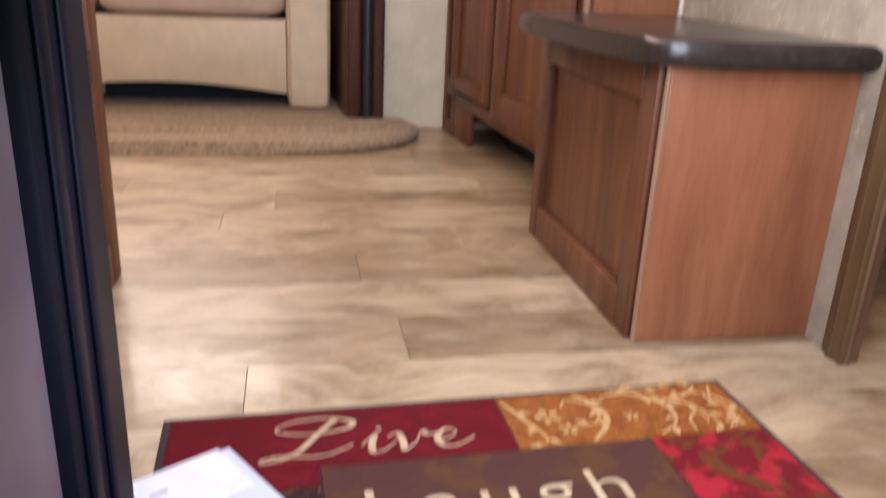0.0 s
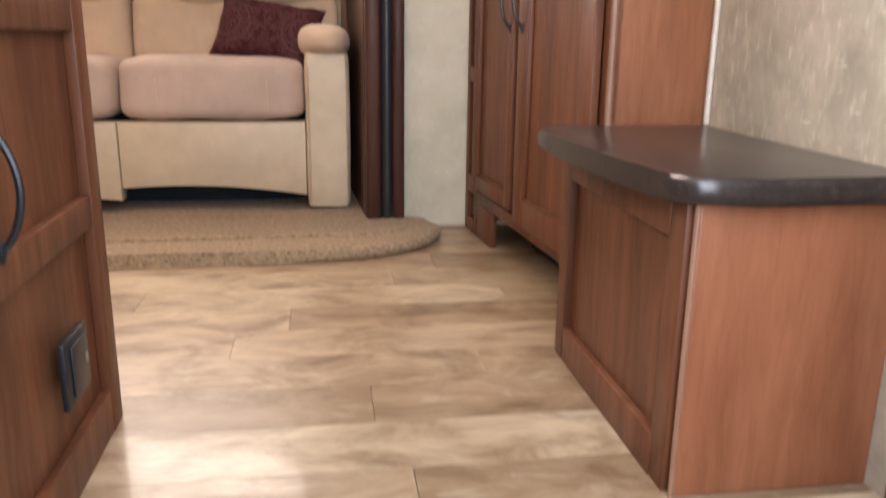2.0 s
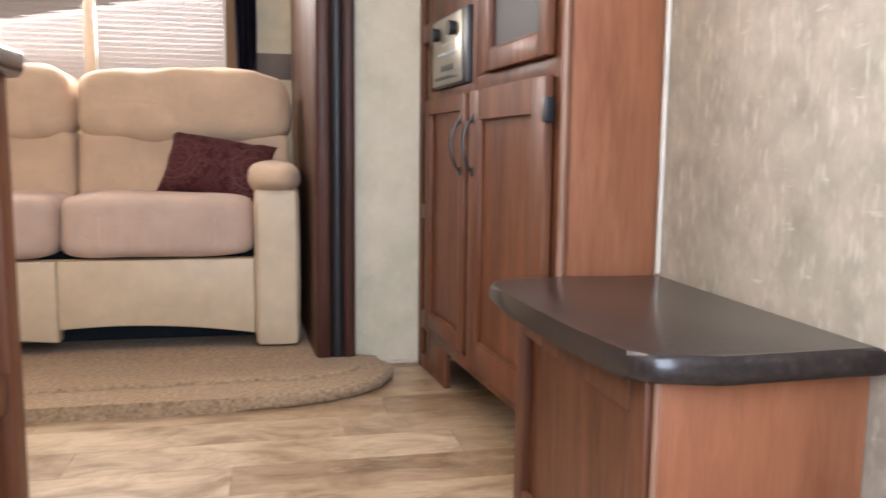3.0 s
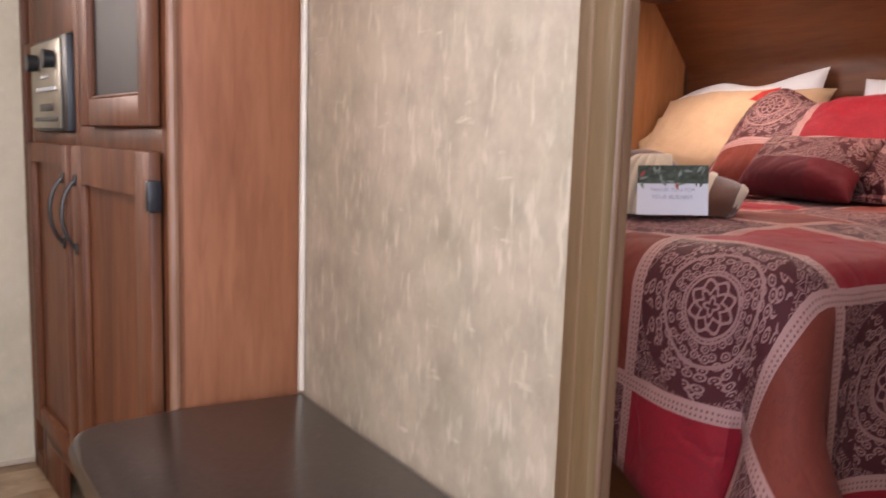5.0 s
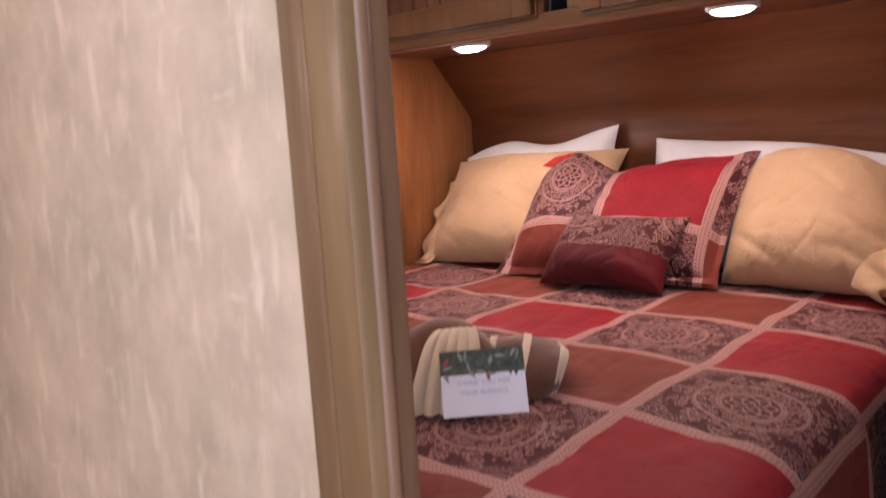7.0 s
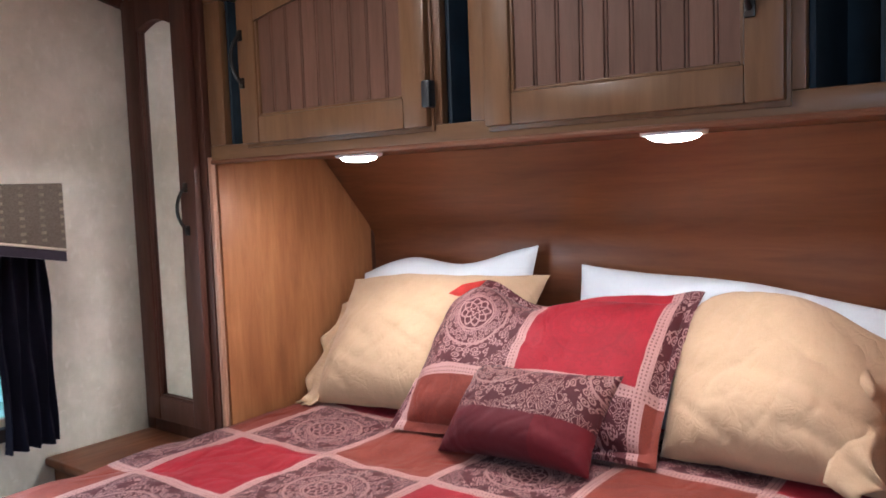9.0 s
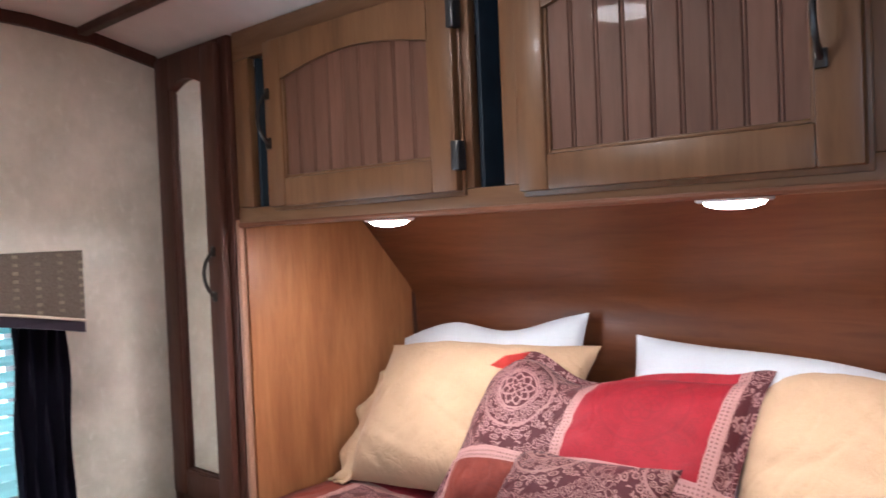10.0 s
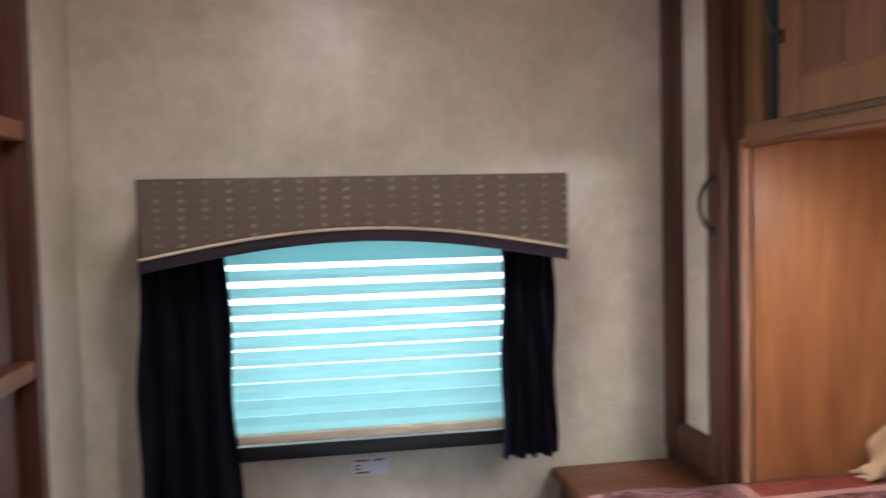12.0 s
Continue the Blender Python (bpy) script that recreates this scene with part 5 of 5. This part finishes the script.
cloth_sheet(lobe, 40, 24, TOWEL_BROWN, "brown towel folded into a hump")
for u0, u1 in ((0.955, 1.0), (0.70, 0.745), (0.50, 0.54)):
    cloth_sheet(lambda u, v: lobe(u0 + (u1 - u0) * u + 0.08 * (1 - v) * (u0 < 0.9), v, 0.004), 6, 24, TOWEL_CREAM, "cream hem of the folded towel", 0.005, 0.002)
cloth_sheet(lambda u, v: (0.002 + 0.02 * v + (u - 0.5) * (0.055 + 0.062 * (1 - v) ** 0.7), 0.024 + 0.075 * v ** 1.3 - 0.008 * abs(math.sin(u * math.pi * 5)) * (1.1 - 0.5 * v), 0.006 + 0.112 * math.sin(v * 1.5)), 50, 16, TOWEL_CREAM, "cream towel gathered into a pleated fan", 0.004, 0.0015)


def loop_over(u, v):
    """The knot: a fat band of towel arching over the fan's top."""
    a, b = u * math.pi, v * math.tau
    ce, cd, cz = -0.075 + 0.15 * u, 0.075 + 0.055 * math.sin(a) + 0.01 * u, 0.034 + 0.052 * math.sin(a) ** 0.8
    fat = 0.032 + 0.012 * math.sin(a)
    along, rise = 0.125, 0.066 * math.cos(a) * math.pi * 0.8
    n = math.hypot(along, rise)
    wave = 1 + 0.09 * math.sin(b * 3 + u * 5)
    return ce - rise / n * fat * math.cos(b) * wave, cd + fat * 1.25 * math.sin(b) * wave, max(0.004, cz + along / n * fat * 0.85 * math.cos(b) * wave)


cloth_sheet(loop_over, 30, 24, TOWEL_BROWN, "brown towel looped over the fan", 0.004)

card = thing("thank_you_card", (1.83, 1.80, 0.80), "white thank-you card with a dark leafy border leaning on the towels", "card")
cm = space((1.785, 1.852, 0.797), (0.63, -0.776, 0), (-0.776, -0.63, 0)) @ pose(0, 0, 0, 25, 0, 0) @ pose(0, 0, 0, 0, -2.5, 0)
part("sheet", moved(box(B(), 0, 0.125, -0.0012, 0, 0, 0.097), cm), PAPER, card)
LEAF = plain("printed green leaves", (0.05, 0.075, 0.06), 0.6, vary=0.6, scale=90, relief=0)
part("leaf_border", moved(box(B(), 0, 0.125, 0, 0.0006, 0.061, 0.097), cm), LEAF, card, "dark printed leaf border")
random.seed(5)
GREY_LEAF = plain("printed pale leaves", (0.2, 0.26, 0.25), 0.6, relief=0)
for k in range(26):
    a, z = random.uniform(0.008, 0.117), random.uniform(0.055, 0.091)
    bm = B()
    prism(bm, [(-0.009, 0), (-0.002, 0.0032), (0.009, 0), (-0.002, -0.0032)], 0, 0.0004, m=at((a, 0.0007, z)) @ pose(0, 0, 0, 0, random.uniform(0, 360), 0) @ swap)
    part("printed_leaf", moved(bm, cm), (RED_INK if k % 11 == 5 else (GREY_LEAF, LEAF)[k % 2]), card)


def lettering(text, m, size, mat, parent, name="lettering", shear=0.0, depth=0.0003, align="CENTER", bold=0.0, gap=1.0):
    cu = bpy.data.curves.new("text", "FONT")
    cu.body, cu.size, cu.align_x, cu.shear, cu.extrude, cu.offset, cu.space_character = text, size, align, shear, depth, bold, gap
    ob = bpy.data.objects.new("text", cu)
    scene.collection.objects.link(ob)
    me = bpy.data.meshes.new_from_object(ob)
    bpy.data.objects.remove(ob)
    bpy.data.curves.remove(cu)
    me.transform(m)
    me.materials.clear()
    me.materials.append(mat)
    o = new(name, me)
    o.parent = parent
    o.matrix_parent_inverse = place(parent).inverted()
    return o


lettering("THANK YOU FOR", cm @ at((0.0625, 0.0008, 0.045)) @ swap, 0.010, INK, card)
lettering("YOUR BUSINESS", cm @ at((0.0625, 0.0008, 0.031)) @ swap, 0.010, INK, card)

# ---- doormat ----
MW, MH = 0.772, 0.44
mat_m = pose(0.229, 1.318, 0, 0, 0, 1.9)


def weave(name, a, b, c, scale, sharp=0.06, swirl=1.5):
    """Printed pile: curling figures of two tones over a ground."""
    m, nt, p = material(name, 0.95, spec=0.15)
    v = coords(nt, shift=False)
    f = fractal(nt, v, scale, 3, 0.5, swirl)
    curl = calc(nt, "ABSOLUTE", calc(nt, "SUBTRACT", calc(nt, "FRACT", calc(nt, "MULTIPLY", f, 5.0)), 0.5))
    col = mix(nt, ramp(nt, curl, (0.30, (0, 0, 0)), (0.30 + sharp, (1, 1, 1))), a, b)
    col = mix(nt, ramp(nt, fractal(nt, v, scale * 1.7, 3), (0.5, (0, 0, 0)), (0.58, (1, 1, 1))), col, c)
    fine = fractal(nt, v, 600, 2)
    col = mix(nt, 0.45, col, ramp(nt, fine, (0.3, (0.55, 0.55, 0.55)), (0.65, (1.1, 1.1, 1.1))), "MULTIPLY")
    nt.links.new(col, p.inputs["Base Color"])
    bump(nt, p, fine, 0.7, 0.0015)
    return m


M_RED = weave("dark red pile", (0.15, 0.008, 0.014), (0.17, 0.01, 0.016), (0.13, 0.008, 0.012), 8)
M_GOLD = weave("orange figured pile", (0.30, 0.095, 0.022), (0.36, 0.125, 0.03), (0.25, 0.075, 0.018), 30)
M_BROWN = weave("brown figured pile", (0.095, 0.038, 0.03), (0.085, 0.034, 0.027), (0.115, 0.05, 0.024), 9, 0.2)
M_LACE = weave("dark brown lace pile", (0.035, 0.015, 0.013), (0.115, 0.055, 0.042), (0.06, 0.026, 0.022), 26, 0.1)
M_FLORAL = weave("red floral pile", (0.17, 0.012, 0.016), (0.14, 0.052, 0.016), (0.42, 0.022, 0.034), 11, 0.16, 0.9)
M_CREAM = weave("cream pile", (0.62, 0.47, 0.3), (0.66, 0.5, 0.33), (0.55, 0.4, 0.25), 20)
M_EDGE = fabric("dark mat binding", (0.035, 0.012, 0.012), 0.2, 500)
dm = thing("doormat", mat_m, "red, brown and orange doormat lettered Live Laugh Love", "doormat")
part("backing", box(B(), 0, MW, -MH, 0, 0.0005, 0.006, 0.002), M_EDGE, dm, local=True)
for name, mt, u0, u1, v0, v1 in (
    ("red_field", M_RED, 0.010, 0.428, -0.1305, -0.010),
    ("red_strip", M_RED, 0.010, 0.185, -0.165, -0.132),
    ("gold_field", M_GOLD, 0.430, 0.762, -0.1305, -0.010),
    ("brown_field", M_BROWN, 0.187, 0.60, -0.30, -0.132),
    ("floral_field", M_FLORAL, 0.602, 0.762, -0.30, -0.132),
    ("lace_field", M_LACE, 0.010, 0.365, -0.43, -0.302),
    ("lace_strip", M_LACE, 0.010, 0.185, -0.300, -0.167),
    ("love_field", M_FLORAL, 0.367, 0.762, -0.43, -0.302),
):
    part(name, box(B(), u0, u1, v0, v1, 0.006, 0.0082, 0.0008, 1), mt, dm, local=True)
lettering("Laugh", mat_m @ pose(0.380, -0.243, 0.0088) @ Matrix.Diagonal((1.34, 1, 1, 1)), 0.086, M_CREAM, dm, "lettering", 0.0, 0.0006, bold=-0.0006, gap=1.2)
BIG_L = (((0.30, 0.60), (0.18, 0.61), (0.09, 0.69), (0.08, 0.80), (0.15, 0.93), (0.27, 0.99), (0.39, 0.94), (0.45, 0.82), (0.41, 0.68), (0.30, 0.60)),
         ((0.37, 0.95), (0.31, 0.74), (0.24, 0.45), (0.17, 0.18), (0.09, 0.03), (0.0, 0.0), (0.03, 0.08), (0.13, 0.10), (0.22, 0.05), (0.32, 0.08), (0.43, 0.26)))
SMALL_O = (((0.10, 0.44), (0.03, 0.30), (0.03, 0.08), (0.09, 0.04), (0.15, 0.22), (0.15, 0.42), (0.10, 0.44), (0.14, 0.36), (0.22, 0.40)),)
SMALL_I = (((0.0, 0.22), (0.07, 0.46), (0.05, 0.24), (0.05, 0.05), (0.10, 0.06), (0.17, 0.26)), ((0.10, 0.62), (0.09, 0.57)))
SMALL_V = (((0.0, 0.38), (0.05, 0.45), (0.07, 0.28), (0.07, 0.04), (0.13, 0.20), (0.17, 0.44), (0.20, 0.37), (0.26, 0.38)),)
SMALL_E = (((0.0, 0.18), (0.09, 0.26), (0.12, 0.40), (0.07, 0.46), (0.02, 0.28), (0.04, 0.06), (0.11, 0.05), (0.20, 0.22)),)


def script_word(letters, u0, u1, v0, v1):
    """A word in slanted script, woven flat: thick strokes downwards, thin ones upwards."""
    bm = B()
    for shape, start in letters:
        for stroke in shape:
            pts = [Vector((u0 + (x + start) * (u1 - u0), v0 + y * (v1 - v0), 0)) for x, y in stroke]
            ends = [pts[0] * 2 - pts[1]] + pts + [pts[-1] * 2 - pts[-2]]
            line = []
            for a, b, c, d in zip(ends, ends[1:], ends[2:], ends[3:]):
                for k in range(8):
                    f = k / 8
                    line.append(0.5 * (2 * b + (c - a) * f + (2 * a - 5 * b + 4 * c - d) * f * f + (3 * b - a - 3 * c + d) * f ** 3))
            line.append(pts[-1])
            rims = []
            for k, p in enumerate(line):
                t = (line[min(k + 1, len(line) - 1)] - line[max(k - 1, 0)]).normalized()
                side = Vector((-t.y, t.x, 0)) * (0.0009 + 0.0040 * max(0.0, -t.y) ** 1.8)
                rims.append([bm.verts.new(p + side * q + Vector((0, 0, z))) for q, z in ((-1, 0.008), (-0.8, 0.0096), (0.8, 0.0096), (1, 0.008))])
            for q, w in zip(rims, rims[1:]):
                for c in range(3):
                    bm.faces.new((q[c], w[c], w[c + 1], q[c + 1]))
    bmesh.ops.recalc_face_normals(bm, faces=list(bm.faces))
    part("lettering", bm, M_CREAM, dm, local=True)


script_word(((BIG_L, 0.0), (SMALL_I, 0.47), (SMALL_V, 0.60), (SMALL_E, 0.82)), 0.118, 0.375, -0.115, -0.028)
script_word(((BIG_L, 0.0), (SMALL_O, 0.41), (SMALL_V, 0.60), (SMALL_E, 0.82)), 0.389, 0.692, -0.408, -0.312)


def vine(pts, w0, w1, leaf=0):
    """A woven scroll: a tapering flat stem through points, with leaves along it."""
    bm = B()
    pts = [Vector((*p, 0)) for p in pts]
    ends = [pts[0] * 2 - pts[1]] + pts + [pts[-1] * 2 - pts[-2]]
    line = []
    for a, b, c, d in zip(ends, ends[1:], ends[2:], ends[3:]):
        for k in range(7):
            f = k / 7
            line.append(0.5 * (2 * b + (c - a) * f + (2 * a - 5 * b + 4 * c - d) * f * f + (3 * b - a - 3 * c + d) * f ** 3))
    line.append(pts[-1])
    last = None
    for k, p in enumerate(line):
        t = (line[min(k + 1, len(line) - 1)] - line[max(k - 1, 0)]).normalized()
        f = k / (len(line) - 1)
        side = Vector((-t.y, t.x, 0)) * (w0 + (w1 - w0) * f) * (0.6 + 0.8 * math.sin(math.pi * min(1.0, f * 1.3)))
        pair = [bm.verts.new(p - side + Vector((0, 0, 0.0081))), bm.verts.new(p + Vector((0, 0, 0.0094))), bm.verts.new(p + side + Vector((0, 0, 0.0081)))]
        if last:
            for c in (0, 1):
                bm.faces.new((last[c], last[c + 1], pair[c + 1], pair[c]))
        last = pair
        if leaf and k and k % leaf == 0 and k < len(line) - 1:
            s = 1 if (k // leaf) % 2 else -1
            n = Vector((-t.y, t.x, 0)) * s
            tip = p + n * 0.017 + t * 0.014
            quad = [p, p + n * 0.010 + t * 0.001, tip, p + n * 0.004 + t * 0.011]
            bm.faces.new([bm.verts.new(q + Vector((0, 0, z))) for q, z in zip(quad, (0.0084, 0.0092, 0.0084, 0.0092))])
    bmesh.ops.recalc_face_normals(bm, faces=list(bm.faces))
    part("scroll", bm, M_SCROLL, dm, local=True)


M_SCROLL = weave("pale gold pile", (0.58, 0.34, 0.15), (0.62, 0.38, 0.18), (0.5, 0.27, 0.1), 60)
vine([(0.435, -0.020), (0.452, -0.062), (0.470, -0.110), (0.462, -0.128)], 0.003, 0.002, 5)
vine([(0.528, -0.128), (0.556, -0.098), (0.566, -0.068), (0.552, -0.040), (0.525, -0.030), (0.512, -0.046)], 0.004, 0.003, 0)
vine([(0.540, -0.014), (0.558, -0.040), (0.560, -0.066), (0.545, -0.088), (0.520, -0.092)], 0.0035, 0.002, 6)
vine([(0.575, -0.028), (0.612, -0.022), (0.646, -0.040), (0.662, -0.072), (0.652, -0.104), (0.622, -0.124)], 0.003, 0.004, 6)
vine([(0.640, -0.036), (0.682, -0.052), (0.706, -0.082), (0.712, -0.122)], 0.0025, 0.002, 5)
vine([(0.650, -0.050), (0.692, -0.040), (0.722, -0.020), (0.710, -0.012)], 0.0025, 0.002, 5)
vine([(0.672, -0.124), (0.676, -0.098), (0.692, -0.084), (0.702, -0.098), (0.694, -0.110)], 0.002, 0.0015)
vine([(0.720, -0.124), (0.742, -0.100), (0.740, -0.070), (0.726, -0.056)], 0.0025, 0.002, 5)
vine([(0.745, -0.020), (0.738, -0.044), (0.752, -0.064), (0.760, -0.090)], 0.0025, 0.0015)
vine([(0.590, -0.012), (0.640, -0.014), (0.690, -0.012)], 0.002, 0.002, 4)
for cu, cv, size in ((0.487, -0.066, 0.020), (0.505, -0.098, 0.015), (0.735, -0.110, 0.014), (0.600, -0.080, 0.012)):
    bm = B()
    for k in range(5):
        a = k * math.tau / 5 + cu * 40
        ring = [(cu + size * r * math.cos(a + o), cv + size * r * math.sin(a + o)) for r, o in ((0.1, 0), (0.7, -0.42), (1.0, 0), (0.7, 0.42))]
        bm.faces.new([bm.verts.new((x, y, 0.0086 + 0.0006 * (i == 1 or i == 3))) for i, (x, y) in enumerate(ring)])
    bmesh.ops.recalc_face_normals(bm, faces=list(bm.faces))
    part("flower", bm, M_SCROLL, dm, local=True)
# papers and keys on the mat
sheet = thing("paper_sheets", (0.33, 1.06, 0.009), "white printed sheets lying on the doormat", "paper")
pm = Matrix.Translation((0.314, 1.241, 0.0095)) @ pose(0, 0, 0, 0, 0, -58.0)
# sheet and slip are bluish: daylight's tint is in their base colours
part("sheet", moved(box(B(), 0, 0.31, -0.225, 0, 0, 0.0008), pm), plain("printer paper with daylight tint", (0.58, 0.63, 0.75), 0.6, vary=0.03, relief=0.0), sheet)
PRINT = plain("blue grey print", (0.22, 0.22, 0.34), 0.7, relief=0.0)
PRINT_RED = plain("faded red print", (0.42, 0.2, 0.3), 0.7, relief=0.0)
random.seed(11)
words = {10: "CHILDREN ONLY OTHERWISE IT COULD", 11: "PLEASE COOK FISH OR GREASY ITEMS SUCH AS BACON OUTSIDE", 12: "KEEP ALL WINDOWS/DOORS CLOSED WHILE AC UNIT IS RUNNING", 13: "BATHROOM TOILET PAPER SHOULD BE USED SPARINGLY AS TO NOT CLOG TOILET", 14: "PLEASE DO NOT CUT DIRECTLY ON COUNTER OR TABLE", 15: "CHECK OUT DAY", 17: "PLEASE SEE \"INSTRUCTIONS FOR CHECK OUT\" FORM", 18: "CHECK OUT TIME FOR", 19: "OFF SITE BY 11 A.M PLEASE MAKE SURE YOU", 20: "GOLF CART ON SITE AND PERSONAL"}
for k in range(22):
    sx = 0.088 + 0.0098 * k
    ink = PRINT_RED if k in (2, 5, 6, 15, 18) else PRINT
    if k in words:
        text = words[k]
        lettering(text, pm @ at((sx + 0.003, -0.1125, 0.0009)) @ pose(0, 0, 0, 0, 0, 90), min(0.0072, 0.33 / len(text)), ink, sheet, depth=0.00005, bold=0.00012)
        continue
    if k == 16:
        continue
    half = random.uniform(0.055, 0.095)
    y = -0.1125 - half
    while y < -0.1125 + half:
        run = random.uniform(0.006, 0.017)
        part("print_bar", moved(box(B(), sx - 0.0009, sx + 0.0009, y, min(y + run, -0.015), 0.0008, 0.0010), pm), ink, sheet, smooth=False)
        y += run + 0.003
env = part("envelope", moved(box(B(), -0.004, 0.085, -0.19, -0.012, 0.001, 0.0022), pm), plain("pale envelope", (0.74, 0.77, 0.86), 0.6, relief=0), sheet, "pale folded slip")
part("print_mark", moved(box(B(), 0.03, 0.036, -0.11, -0.09, 0.0022, 0.0024), pm), INK, sheet)


def key_blade(parent, x, y, turn, mat, length=0.045, lift=0.0):
    out = [(0, -0.003), (length * 0.6, -0.003), (length * 0.66, -0.0016), (length * 0.74, -0.003), (length * 0.82, -0.0014), (length, 0.0), (length * 0.96, 0.0034), (0, 0.0034)]
    part("key", moved(prism(B(), out, 0, 0.002), at((x, y, 0.013 + lift)) @ pose(0, 0, 0, 0, 0, turn)), mat, parent)
    bm = B()
    bmesh.ops.create_cone(bm, cap_ends=True, segments=18, radius1=0.0135, radius2=0.0125, depth=0.004)
    part("key_bow", moved(bm, at((x, y, 0.0145 + lift)) @ pose(0, 0, 0, 0, 0, turn) @ at((-0.006, 0, 0))), mat, parent)


FOB = plain("matte black fob", (0.006, 0.006, 0.008), 0.55, spec=0.25)
VIOLET = plain("violet key cover", (0.09, 0.04, 0.085), 0.4)
BRASS = plain("brass", (0.55, 0.36, 0.13), 0.3, 0.9, 0.15)
keys = thing("key_bunch", (0.27, 1.09, 0.011), "bunch of keys with violet covers and a black fob", "keys")
key_blade(keys, 0.262, 1.105, 135, VIOLET)
key_blade(keys, 0.268, 1.10, 40, VIOLET, lift=0.0047)
key_blade(keys, 0.258, 1.092, 245, STEEL, lift=-0.0022)
part("fob", moved(box(box(B(), 0.0, 0.050, -0.0095, 0.0095, 0, 0.0055, 0.002), 0.046, 0.060, -0.006, 0.006, 0.001, 0.0075, 0.002), at((0.272, 1.084, 0.0115)) @ pose(0, 0, 0, 0, 0, -47)), FOB, keys, "black strap fob")
keys2 = thing("key_bunch", (0.395, 0.97, 0.011), "brass keys on a ring with a black fob", "keys")
part("fob", moved(box(box(B(), 0.0, 0.062, -0.0085, 0.0085, 0, 0.005, 0.002), -0.004, 0.004, -0.0085, 0.0085, 0.002, 0.007, 0.001), at((0.394, 1.010, 0.0115)) @ pose(0, 0, 0, 0, 0, -91)), FOB, keys2, "black strap fob")
part("ring", tube(B(), [(0.400 + 0.015 * math.cos(a), 0.948 + 0.015 * math.sin(a), 0.014) for a in (k * math.tau / 20 for k in range(21))], 0.0012, 6), STEEL, keys2)
key_blade(keys2, 0.409, 0.948, 88, BRASS, 0.03)
key_blade(keys2, 0.414, 0.944, -60, BRASS, 0.022, 0.0047)

# ---- floor planks ----
random.seed(3)
floor_ob = bpy.data.objects["floor"]
P = 0.155
joints = {-3: 0.325, 0: 0.515, 3: 0.35, 5: 0.62}
shared = {}
for k in range(-6, 10):
    y0, y1 = 1.77 + P * k, 1.77 + P * (k + 1)
    y0, y1 = max(y0, 0.884), min(y1, WALL)
    if y1 - y0 < 0.01:
        continue
    x = joints.get(k, random.uniform(0.0, 0.9)) - 0.92 * 3
    while x < HEAD:
        a, b = max(x, LEFT), min(x + 0.92, HEAD)
        if b - a > 0.02:
            key = (round(b - a, 3), round(y1 - y0, 3))
            if key not in shared:
                bm = box(B(), 0.0004, b - a - 0.0004, 0.0004, y1 - y0 - 0.0004, -0.004, 0.0, 0.0005, 1)
                ob = part("plank", bm, PLANK, floor_ob)
                shared[key] = ob
            else:
                ob = shared[key].copy()
                scene.collection.objects.link(ob)
            ob.matrix_basis = pose(a, y0, 0)
        x += 0.92
